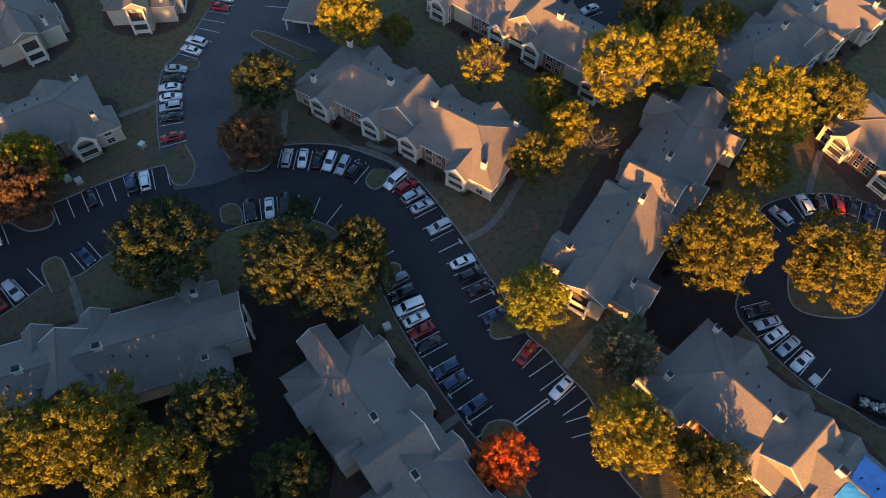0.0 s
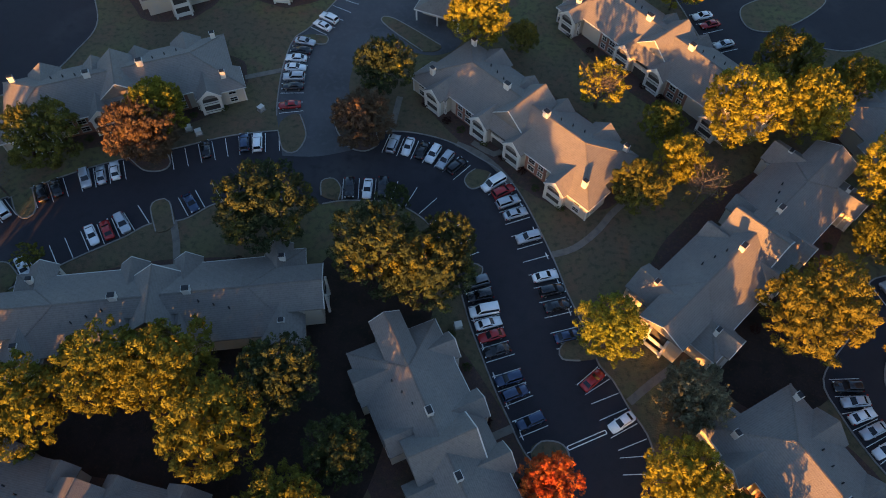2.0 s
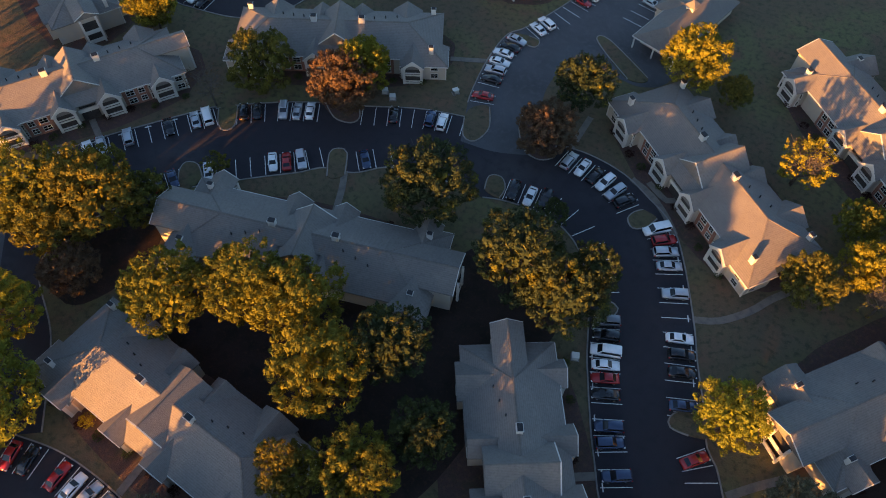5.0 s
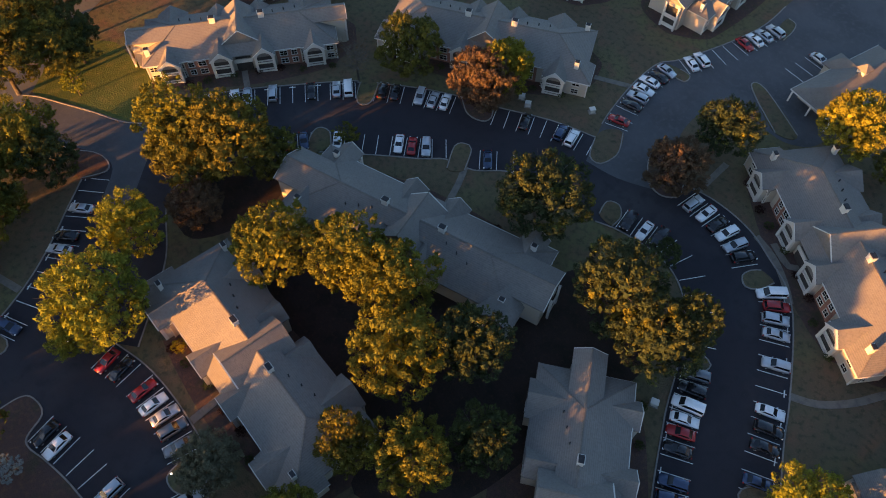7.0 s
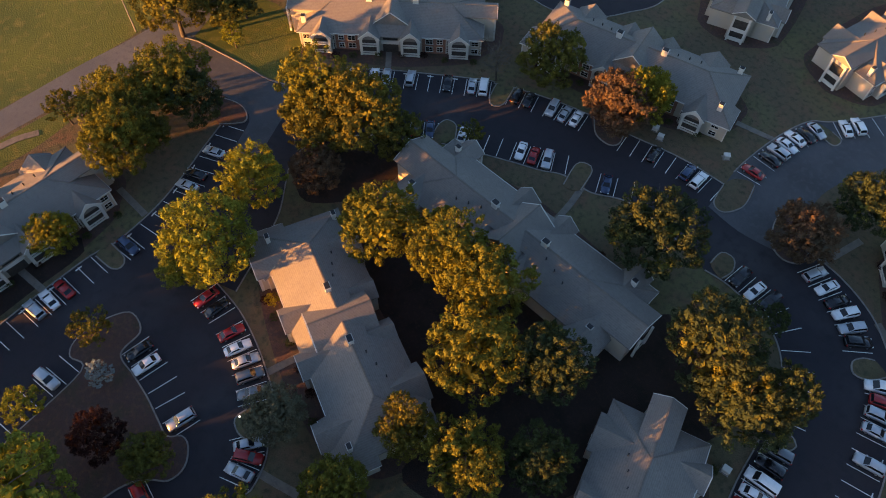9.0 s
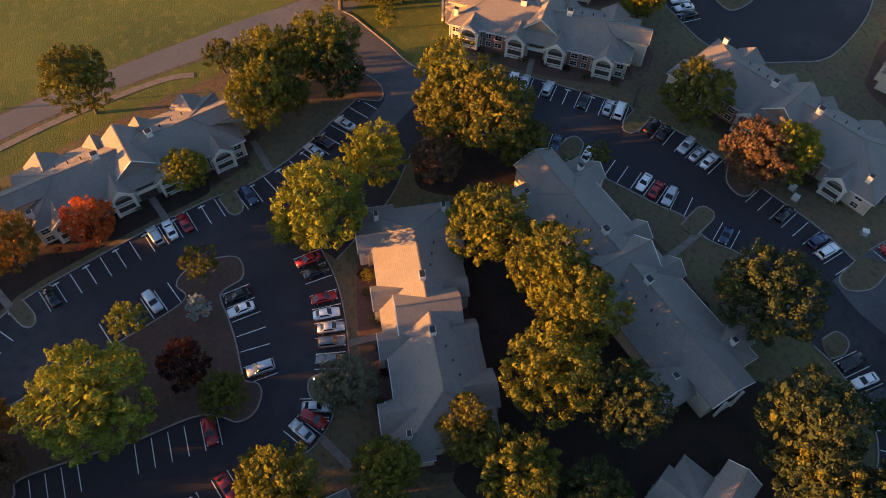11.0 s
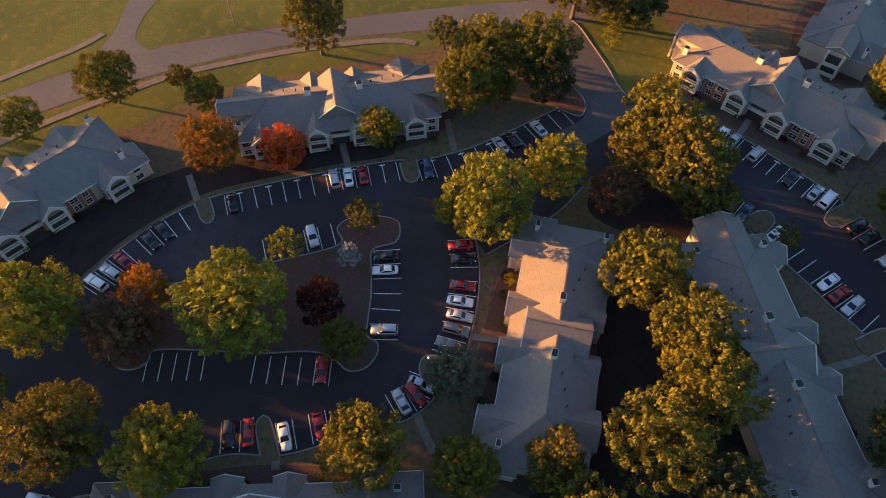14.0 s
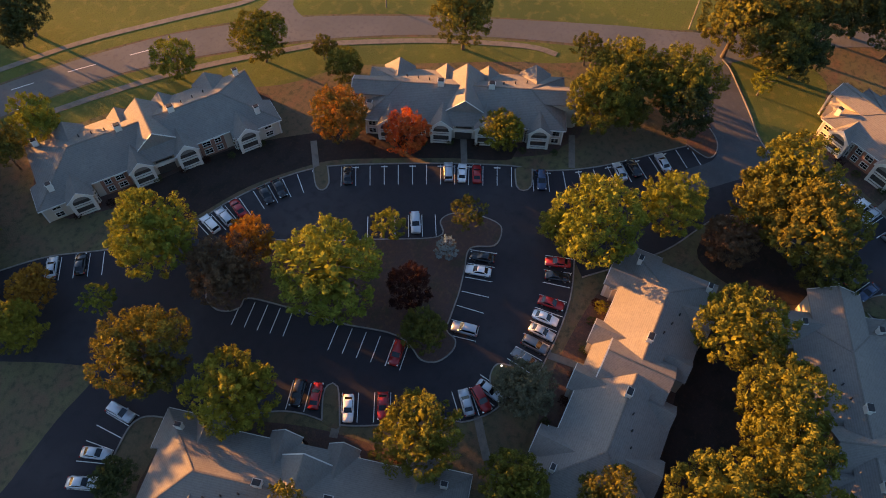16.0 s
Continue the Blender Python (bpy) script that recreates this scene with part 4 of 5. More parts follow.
def make_house(kind):
    p = HOUSE_PLANS[kind]
    root = new("apartment_house")
    ap, (fu, fv), (ru, rv), st = p['apex'], p['front'], p['rear'], p['step']
    E, N = 7.6, 3.0

    def at(u, v):
        return (u, v, roof_z(p, u, v))

    for s in (-1, 1):
        fz, rz = RIDGE + PITCH * fv, RIDGE - PITCH * rv
        front = [(0, 0, RIDGE), (s * ap, 0, RIDGE), (s * fu, fv, fz), (s * st, fv, fz), (s * st, -E, RIDGE - PITCH * E), (0, -E, RIDGE - PITCH * E)]
        if kind == 'long':
            rear = [(s * ap, 0, RIDGE), (0, 0, RIDGE), at(0, N), at(s * 4.0, N), at(s * 4.0, E), at(s * st, E), (s * st, rv, rz), (s * ru, rv, rz)]
        else:
            rear = [(s * ap, 0, RIDGE), (0, 0, RIDGE), at(0, N), at(s * 4.0, N), (s * 4.0, rv, rz), (s * ru, rv, rz)]
        notch = [(s * fu, -2.6, roof_z(p, fu, 0)), (s * ru, -2.6, roof_z(p, ru, 0))] if fu != ru else []
        end = [(s * ap, 0, RIDGE), (s * fu, fv, fz)] + notch + [(s * ru, rv, rz)]
        part("main_roof", roof_faces((front,)), SHINGLE, root)
        part("rear_roof", roof_faces((rear,)), SHINGLE, root)
        part("hip_roof", roof_faces((end,)), SHINGLE, root)
        # walls under the eaves
        lo, hi = sorted((s * 0.0, s * st))
        part("main_wall", boxed(lo, hi, -7.05, 2.6, 0, 4.55), SIDING, root)
        lo, hi = sorted((s * 4.3, s * (st + .6)))
        part("rear_wall", boxed(lo, hi, 2.4, 7.0, 0, 4.55), SIDING, root)
        lo, hi = sorted((s * (st + .35), s * (fu - .5)))
        part("wing_wall", boxed(lo, hi, fv + .5, -2.9, 0, fz + .1), SIDING, root)
        lo, hi = sorted((s * (st - .4), s * (ru - .5)))
        part("wing_wall", boxed(lo, hi, -3.2, rv - .55, 0, min(rz, roof_z(p, ru, 0)) + .08), SIDING, root)
        # caps on the ridge and the hips
        part("ridge_cap", boxed(min(s * 1.4, s * ap), max(s * 1.4, s * ap), -.13, .13, RIDGE - .05, RIDGE + .05), RIDGE_CAP, root)
        part("hip_cap", hip_cap((s * ap, 0, RIDGE), (s * fu, fv, fz)), RIDGE_CAP, root)
        part("hip_cap", hip_cap((s * ap, 0, RIDGE), (s * ru, rv, rz)), RIDGE_CAP, root)
        # gutters
        for a, b, v, z in ((0, st, -E, RIDGE - PITCH * E), (st, fu, fv, fz)):
            lo, hi = sorted((s * a, s * b))
            part("gutter", boxed(lo, hi, v - .13, v - .01, z - .2, z - .02), TRIM, root)
        part("gutter", boxed(s * fu - .06, s * fu + .06, fv, -2.6, fz - .2, fz - .02), TRIM, root)
        if p['gable']:
            gu, gh, gz = p['gable']
            part("end_roof", roof_block((s * (ap - 1), 0), (s * gu, 0), gh, gz, RIDGE + .01), SHINGLE, root)
            part("end_wall", boxed(min(s * (ap + 3), s * (gu - .5)), max(s * (ap + 3), s * (gu - .5)), -gh + .45, gh - .45, 0, gz + .05), SIDING, root)
            gable_wall(root, s * (gu - .25), 0, gh - .25, gz, RIDGE - .15, False, TRIM, .05)
            part("ridge_cap", boxed(min(s * ap, s * gu), max(s * ap, s * gu), -.13, .13, RIDGE - .03, RIDGE + .07), RIDGE_CAP, root)
            for y in (-1, 1):
                part("bargeboard", hip_cap((s * (gu + .03), y * gh, gz - .06), (s * (gu + .03), 0, RIDGE - .06), .10), TRIM, root)
            w = min(1.7, gh - .9)
            # the depth of the end balcony is a box in the shade colour
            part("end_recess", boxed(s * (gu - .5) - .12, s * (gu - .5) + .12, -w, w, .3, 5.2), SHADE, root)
            for y in (-w, w):
                part("end_post", boxed(s * gu - .5, s * gu - .1, y - .22, y + .22, 0, gz - .3), TRIM, root)
            for z in (0.3, 2.7):
                part("end_rail", boxed(s * gu - .34, s * gu - .22, -w + .1, w - .1, z, z + .9), TRIM, root)
        else:
            for z in (.8, 2.7):
                window(root, s * (fu - .5), -6.6, z, 1.3, 1.2, 2 * s)
                window(root, s * (ru - .5), 3.4, z, 1.3, 1.2, 2 * s)
        # rear gables beside the stair hall and over the wings
        for u, v1, half, ze, zr, v0 in ((4.4, 7.5, 2.3, 4.9, 6.9, 2.0), (14.4 if kind != 'long' else 20.6, rv + .9, 3.3, 4.6, 6.9, 1.5)):
            part("rear_gable_roof", roof_block((s * u, v0), (s * u, v1), half, ze, zr), SHINGLE, root)
            gable_wall(root, s * u, v1 - .12, half - .2, ze, zr - .15, True, SIDING)
            part("rear_bay_wall", boxed(s * u - half + .4, s * u + half - .4, 5, v1 - .2, 0, ze + .05), SIDING, root)
            for z in (.8, 2.9):
                window(root, s * u, v1 - .2, z, 1.5, 1.2, 1)
        # front: brick panels, balcony bays and windows
        part("brick_wall", boxed(s * 9.6 - 2.6, s * 9.6 + 2.6, -7.22, -6.9, 0, 4.5), BRICK, root, "red brick panel")
        balcony(root, s * 4.5, -6.75, .86)
        balcony(root, s * p['bay'], fv + .95, .82)
        inner = (st + .35 + p['bay'] - 2.1) / 2
        outer = (p['bay'] + 2.1 + fu - .5) / 2
        for z in (0.7, 2.75):
            window(root, s * 8.6, -7.24, z, 1.5, 1.15, -1)
            window(root, s * 10.9, -7.24, z, 1.1, 1.15, -1)
            window(root, s * inner, fv + .48, z - .1, 1.0, 1.1, -1)
            window(root, s * outer, fv + .48, z - .1, 1.4, 1.1, -1)
        for x in (st + .35, fu - .5):
            part("corner_board", boxed(s * x - .12, s * x + .12, fv + .40, fv + .62, 0, fz), TRIM, root)
        chimney(root, s * p['stack'], -.1, RIDGE - .6, RIDGE + 1.0)
        for v in (-6.1, 6.1):
            if kind != 'compact':
                chimney(root, s * (fu - 3.7), v, 4.6, roof_z(p, fu - 3.7, v) + 1.5, .8)
            elif s < 0 and v < 0:
                chimney(root, s * 19.2, -5.0, 4.6, 6.9, .8)
        for k in (0, 1, 2):
            u, v = s * (7.6 + 2.4 * k), 1.6 + .7 * k
            bm = bmesh.new()
            bmesh.ops.create_cone(bm, cap_ends=True, segments=8, radius1=.12, radius2=.12, depth=.8, matrix=pose(u, v, roof_z(p, u, v) + .25))
            part("vent_pipe", bm, DARKMETAL, root)
    # cross gable over the stair hall
    part("cross_roof", roof_block((0, -5.35), (0, 5.4), 4.1, 5.85, 9.1), SHINGLE, root)
    part("cross_wall", boxed(-3.6, 3.6, -4.9, 5.0, 3.0, 5.9), SIDING, root)
    part("ridge_cap", boxed(-.13, .13, -5.3, 5.35, 9.03, 9.15), RIDGE_CAP, root)
    gable_wall(root, 0, -5.22, 3.75, 5.85, 8.85, True, TRIM)
    gable_wall(root, 0, 5.27, 3.75, 5.85, 8.85, True, SIDING)
    for s in (-1, 1):
        part("bargeboard", hip_cap((s * 4.1, -5.38, 5.80), (0, -5.38, 9.04), .10), TRIM, root)
        part("gutter", boxed(s * 4.1 - .07, s * 4.1 + .07, -5.2, 5.3, 5.66, 5.82), TRIM, root)
    # niche, hall openings and rear stair wall get their shade from the dark colour
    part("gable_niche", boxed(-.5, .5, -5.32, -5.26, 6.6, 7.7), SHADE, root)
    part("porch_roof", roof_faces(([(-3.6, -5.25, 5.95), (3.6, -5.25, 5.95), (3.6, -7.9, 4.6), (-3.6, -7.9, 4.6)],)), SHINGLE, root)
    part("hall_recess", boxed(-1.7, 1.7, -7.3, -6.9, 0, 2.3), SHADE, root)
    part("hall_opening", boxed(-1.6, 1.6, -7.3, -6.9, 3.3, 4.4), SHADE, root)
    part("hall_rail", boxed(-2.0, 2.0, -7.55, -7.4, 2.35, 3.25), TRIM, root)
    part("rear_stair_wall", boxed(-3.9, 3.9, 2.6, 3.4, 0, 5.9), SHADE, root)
    return root


HOUSES = {k: make_house(k) for k in HOUSE_PLANS}
HOUSE_WORDS = {'winged': "two-storey apartment house with hipped grey shingle roof and white balconies",
               'long': "long two-storey apartment house, grey shingle roof with gabled ends",
               'compact': "two-storey apartment house with grey shingles, pale siding and brick"}
bm = bmesh.new()
bmesh.ops.create_circle(bm, cap_ends=True, segments=48, radius=1.0)
for v in bm.verts:
    a = math.atan2(v.co.y, v.co.x)
    q = max(abs(math.cos(a)), abs(math.sin(a)))
    k = (0.75 + 0.25 / q) * (1 + 0.07 * noise.noise(Vector((math.cos(a) * 2.2, math.sin(a) * 2.2, 3))))
    v.co = Vector((v.co.x * k * 25.0, v.co.y * k * 12.0, 0))
BED = finish(bm, "mulch_bed", MULCH)
houses = []
placed = set()


def put_house(c1, c2, kind='winged'):
    """c1, c2: the two middle chimneys, the front to the right of the way from one to the other."""
    a, b = Vector(c1), Vector(c2)
    mid = (a + b) / 2
    deg = math.degrees(math.atan2(b.y - a.y, b.x - a.x))
    m = pose(mid.x, mid.y, 0, 0, 0, deg)
    if kind in placed:
        root = copy_thing(HOUSES[kind], m)
    else:
        placed.add(kind)
        root = HOUSES[kind]
        root.matrix_basis = m
    tagged(root, HOUSE_WORDS[kind], "apartment house", "apartment houses round the lots")
    houses.append(root)
    bed = tagged(new("mulch_bed", BED), "brown mulch and leaf litter round the house", "planting bed", kind="structure")
    bed.matrix_basis = pose(mid.x, mid.y, 0.008, 0, 0, deg)
    return root


put_house((-6.8, 102.2), (1.8, 96.3))
put_house((-51.0, 45.8), (-61.5, 42.4), 'long')
put_house((-2.2, 25.5), (-8.3, 34.1), 'compact')
put_house((38.1, 73.1), (44.3, 81.9), 'long')
put_house((51.2, 32.9), (57.8, 25.0))
put_house((-89.1, 88.2), (-80.4, 93.4))
put_house((-123.7, 45.3), (-118.4, 54.3), 'compact')
put_house((-97.1, -44.5), (-100.8, -34.8), 'compact')
put_house((-59.2, -95.3), (-67.9, -89.1))
put_house((-59.3, 9.7), (-49.1, 9.3))
put_house((20.8, 128.0), (28.4, 121.7), 'long')
put_house((76.4, 117.8), (84.2, 123.2))
put_house((-15.9, -25.2), (-14.2, -32.8))


def put_house_end(p, q):
    """p: the middle of a house's near end; q: a point on towards its far end."""
    a = Vector(p)
    d = (Vector(q) - a).normalized()
    return put_house(a + d * 17.7, a + d * 28.0, 'compact')


put_house_end((-62.9, 127.1), (-65.2, 151.8))
put_house_end((-83.5, 118.0), (-96.9, 136.9))
put_house_end((-131.9, 62.8), (-153.0, 72.8))
put_house((94.3, 83.7), (98.3, 77.5), 'compact')

# a blue tarpaulin over the damaged roof of one house
tarp_house = houses[4]
bm = bmesh.new()
nu, nv = 16, 12
grid = []
for i in range(nu + 1):
    row = []
    for j in range(nv + 1):
        u = 6.6 + 11.5 * i / nu + 0.25 * noise.noise(Vector((i * .6, j * .6, 1)))
        v = -3.0 + 9.5 * j / nv + 0.35 * noise.noise(Vector((i * .5, j * .5, 7)))
        z = roof_z(HOUSE_PLANS['winged'], u, v)
        if v > 1.5:
            z = max(z, 6.9 - abs(u - 14.4) * 0.7)
        row.append(bm.verts.new((u, v, z + .10 + .03 * noise.noise(Vector((u, v, 2))))))
    grid.append(row)
for i in range(nu):
    for j in range(nv):
        bm.faces.new((grid[i][j], grid[i + 1][j], grid[i + 1][j + 1], grid[i][j + 1]))
tarp = tagged(new("roof_tarpaulin", finish(bm, "roof_tarpaulin", TARP, True)), "bright blue tarpaulin spread over a shingle roof", "tarpaulin")
tarp.matrix_basis = tarp_house.matrix_basis.copy()


def clubhouse(a, b, depth):
    """A single-storey hipped building with a roofed porch and a cupola; its front edge runs from a to b."""
    a, b = Vector(a), Vector(b)
    d = (b - a)
    deg = math.degrees(math.atan2(d.y, d.x))
    L = d.length
    root = new("clubhouse")
    root.matrix_basis = pose(a.x, a.y, 0, 0, 0, deg)
    part("wall", boxed(3.0, L - .8, -depth + .8, -.8, 0, 3.2), SIDING, root)
    part("main_roof", roof_block((0, -depth / 2), (L, -depth / 2), depth / 2, 3.3, 6.4, depth / 2 * .8, depth / 2 * .8), SHINGLE, root)
    part("side_roof", roof_block((L * .55, -depth / 2), (L * .55, 2.4), 3.0, 3.3, 5.4, 0, 2.6), SHINGLE, root)
    part("side_wall", boxed(L * .55 - 2.5, L * .55 + 2.5, -1, 1.9, 0, 3.2), SIDING, root)
    for y in (-.4, -depth / 2, -depth + .4):
        part("porch_post", boxed(.3, .6, y - .15, y + .15, 0, 3.1), TRIM, root)
    part("fascia", boxed(-.08, .0, -depth, 0, 3.06, 3.34), TRIM, root)
    part("fascia", boxed(0, L, 0.0, .08, 3.06, 3.34), TRIM, root)
    part("cupola", boxed(L * .5 - .9, L * .5 + .9, -depth / 2 - .9, -depth / 2 + .9, 5.6, 7.2), TRIM, root)
    part("cupola_roof", roof_block((L * .5 - 1.3, -depth / 2), (L * .5 + 1.3, -depth / 2), 1.3, 7.2, 8.4, 1.25, 1.25), SHINGLE, root)
    tagged(root, "low clubhouse with grey hipped roof, porch and cupola", "clubhouse")


clubhouse((-31.4, 127.1), (-26.2, 153.6), 11.0)


def lamp_post(x, y, h=4.5):
    root = new("lamp_post")
    root.matrix_basis = pose(x, y, 0.02)
    bm = bmesh.new()
    loft(bm, [[(r * math.cos(k * math.pi / 4), r * math.sin(k * math.pi / 4), z) for k in range(8)] for z, r in ((0, .14), (.5, .12), (.52, .06), (h, .05))])
    part("pole", bm, DARKMETAL, root)
    bm = bmesh.new()
    bmesh.ops.create_uvsphere(bm, u_segments=12, v_segments=8, radius=.17, matrix=pose(0, 0, h + .15))
    part("globe", bm, LAMP, root, "glowing white globe", True)
    tagged(root, "slim dark lamp post with a glowing globe by the bays", "lamp post", "lamp posts in the lots")


LAMP = material("lamp_globe", (0.8, 0.78, 0.7), 0.4)
LAMP.node_tree.nodes["Principled BSDF"].inputs["Emission Color"].default_value = (1, 0.9, 0.75, 1)
LAMP.node_tree.nodes["Principled BSDF"].inputs["Emission Strength"].default_value = 0.6
for p in ((-76.2, -11.9), (-46.7, -10.3)):
    lamp_post(*p)


def utility_cabinet(x, y, deg):
    root = new("utility_cabinet")
    root.matrix_basis = pose(x, y, 0, 0, 0, deg)
    part("plinth", boxed(-.75, .75, -.65, .65, -.05, .12), CONCRETE, root)
    bm = boxed(-.6, .6, -.5, .5, .12, 1.05)
    bmesh.ops.bevel(bm, geom=bm.edges[:], offset=.05, segments=2, affect='EDGES')
    part("body", bm, GALV, root)
    part("lid", boxed(-.64, .64, -.54, .54, 1.05, 1.11), TRIM, root)
    part("door", boxed(-.5, .5, -.53, -.49, .2, .98), TRIM, root)
    tagged(root, "pale metal utility cabinet on a concrete base in the lawn", "utility cabinet", "utility cabinets on the lawns")


for p in ((-7.1, 52.6, 25), (-56.4, 93.4, 60), (-69.0, 85.2, 30), (-66.6, 84.6, 35)):
    utility_cabinet(*p)


def utility_pole(x, y, h=10.0):
    root = new("utility_pole")
    root.matrix_basis = pose(x, y, 0)
    bm = bmesh.new()
    loft(bm, [[(r * math.cos(k * math.pi / 4), r * math.sin(k * math.pi / 4), z) for k in range(8)] for z, r in ((-.1, .17), (h, .11))])
    part("pole", bm, CONCRETE, root)
    part("cross_arm", boxed(-.9, .9, -.07, .07, h - .5, h - .3), CONCRETE, root)
    tagged(root, "pale weathered utility pole standing in the grass", "utility pole", "utility poles along the street")


for p in ((-146.6, -3.2), (-122.7, -70.7)):
    utility_pole(*p)


def skip_trailer(x, y, deg):
    root = new("dumpster")
    root.matrix_basis = pose(x, y, 0.03, 0, 0, deg)
    part("bottom", boxed(-2.9, 2.9, -1.15, 1.15, .25, .40), DARKMETAL, root)
    for s in (-1, 1):
        part("side", boxed(-2.9, 2.9, s * 1.15 - .05, s * 1.15 + .05, .25, 1.6), DARKMETAL, root)
        part("end", boxed(s * 2.9 - .05, s * 2.9 + .05, -1.1, 1.1, .25, 1.6), DARKMETAL, root)
        part("skid", boxed(-2.8, 2.8, s * .7 - .1, s * .7 + .1, 0, .25), DARKMETAL, root)
    rnd = random.Random(5)
    for k in range(26):
        x0, y0, z0 = rnd.uniform(-2.4, 2.4), rnd.uniform(-.8, .8), rnd.uniform(.5, 1.6)
        a, b, c = rnd.uniform(.15, .6), rnd.uniform(.1, .4), rnd.uniform(.05, .25)
        o = part("debris", boxed(-a, a, -b, b, -c, c), rnd.choice((RUBBISH, PLATE, SIDING, RUBBISH)), root)
        o.matrix_basis = pose(x0, y0, z0, rnd.uniform(-25, 25), rnd.uniform(-25, 25), rnd.uniform(0, 180))
    tagged(root, "dark steel dumpster heaped with pale building rubble", "dumpster")


skip_trailer(*(70.9, 36.7), -25)
bm = boxed(-.95, .95, -.7, .7, 0, .28)
bmesh.ops.bevel(bm, geom=bm.edges[:], offset=.08, segments=2, affect='EDGES')
o = tagged(new("mattress", finish(bm, "mattress", PLATE)), "discarded white mattress lying on the asphalt", "mattress")
o.matrix_basis = pose(*(63.0, 41.9), 0.03, 0, 0, 35)


# ---- trees ----
def tree_meshes(seed, h, r, clumps, leaves, leaf, base=0.13, bare=False):
    """A trunk with limbs, and a crown of leaf clumps on an uneven rounded body."""
    rnd = random.Random(seed)
    bm = bmesh.new()

    def limb(p, q, ra, rb, n=7, bends=3):
        rings = []
        side = Vector((rnd.uniform(-1, 1), rnd.uniform(-1, 1), 0)) * (q - p).length * .06
        for k in range(bends + 1):
            t = k / bends
            c = p.lerp(q, t) + side * math.sin(math.pi * t)
            rad = ra + (rb - ra) * t
            rings.append([(c.x + rad * math.cos(2 * math.pi * i / n), c.y + rad * math.sin(2 * math.pi * i / n), c.z) for i in range(n)])
        loft(bm, rings)

    top = Vector((0, 0, h * .75))
    limb(Vector((0, 0, -.1)), top, .035 * h * .7, .06, 8, 4)
    for k in range(9 if not bare else 26):
        z = h * rnd.uniform(.25, .7)
        a = k * 2.4 + rnd.uniform(-.3, .3)
        reach = r * rnd.uniform(.5, .85)
        q = Vector((reach * math.cos(a), reach * math.sin(a), min(h * .92, z + reach * rnd.uniform(.4, .9))))
        limb(Vector((0, 0, z)), q, .09 if not bare else .11, .025, 5)
        if bare:
            for j in range(4):
                e = Vector((rnd.uniform(-1, 1), rnd.uniform(-1, 1), rnd.uniform(.1, 1))) * r * .4
                s0 = Vector((0, 0, z)).lerp(q, rnd.uniform(.45, .95))
                limb(s0, s0 + e, .05, .015, 4, 2)
    trunk = finish(bm, "trunk", BARK)

    # boughs as overlapping rounded lobes, their skin set with upright sprays of leaves
    mid, vert = h * (1 + base) / 2, h * (1 - base) / 2
    lobes = []
    n_lobes = 17 if clumps > 100 else 11
    for c in range(n_lobes):
        u = 1 - 1.72 * (c + .5) / n_lobes
        a = c * 2.399963 + rnd.uniform(-.4, .4)
        f = math.sqrt(max(0, 1 - u * u))
        reach = rnd.uniform(.50, .70)
        lobes.append((Vector((f * math.cos(a), f * math.sin(a), u)) * reach, rnd.uniform(.32, .46)))
    verts, faces = [], []
    sprays = []
    while len(sprays) < clumps:
        centre, size = rnd.choice(lobes)
        d = Vector((rnd.gauss(0, 1), rnd.gauss(0, 1), rnd.gauss(.25, 1))).normalized()
        q = centre + d * size
        if d.dot(centre) < -.12 or any((q - o).length < k * .88 for o, k in lobes):
            continue
        sprays.append((q, d))
    for q, d in sprays:
        c = Vector((q.x * r, q.y * r, mid + q.z * vert))
        axis = (Vector((d.x, d.y, d.z * .7)) + Vector((rnd.uniform(-.3, .3), rnd.uniform(-.3, .3), .75))).normalized()
        e1 = axis.orthogonal().normalized()
        e2 = axis.cross(e1)
        long, wide = r * rnd.uniform(.10, .185), r * rnd.uniform(.065, .115)
        for _ in range(leaves):
            g = Vector((rnd.gauss(0, 1), rnd.gauss(0, 1), rnd.gauss(.2, 1))).normalized()
            k = rnd.uniform(.62, 1.08)
            taper = 1.15 - .45 * g.z
            p = c + (e1 * g.x + e2 * g.y) * wide * taper * k + axis * g.z * long * k
            nrm = ((e1 * g.x + e2 * g.y) / wide + axis * g.z / long).normalized()
            nrm = (nrm + Vector((rnd.uniform(-.55, .55), rnd.uniform(-.55, .55), rnd.uniform(-.3, .55)))).normalized()
            t = nrm.orthogonal().normalized()
            t.rotate(Matrix.Rotation(rnd.uniform(0, 6.28), 3, nrm))
            b = nrm.cross(t)
            s = leaf * rnd.uniform(.6, 1.25)
            k = len(verts)
            verts += [p - t * s, p + b * s * .45, p + t * s, p - b * s * .45]
            faces.append((k, k + 1, k + 2, k + 3))
    # the dense inside of the crown
    for _ in range(0 if bare else 620 if clumps > 100 else 160):
        centre, size = rnd.choice(lobes)
        d = Vector((rnd.gauss(0, 1), rnd.gauss(0, 1), rnd.gauss(0, 1))).normalized() * rnd.uniform(.2, .84) * size
        q = centre * rnd.uniform(.55, 1.0) + d
        p = Vector((q.x * r, q.y * r, mid + q.z * vert))
        t = Vector((rnd.gauss(0, 1), rnd.gauss(0, 1), rnd.gauss(0, 1))).normalized()
        b = t.orthogonal().normalized()
        s = r * .088
        k = len(verts)
        verts += [p - t * s, p + b * s * .7, p + t * s, p - b * s * .7]
        faces.append((k, k + 1, k + 2, k + 3))
    me = bpy.data.meshes.new("crown")
    me.from_pydata(verts, [], faces)
    me.materials.append(LEAF['gold'])
    return trunk, me


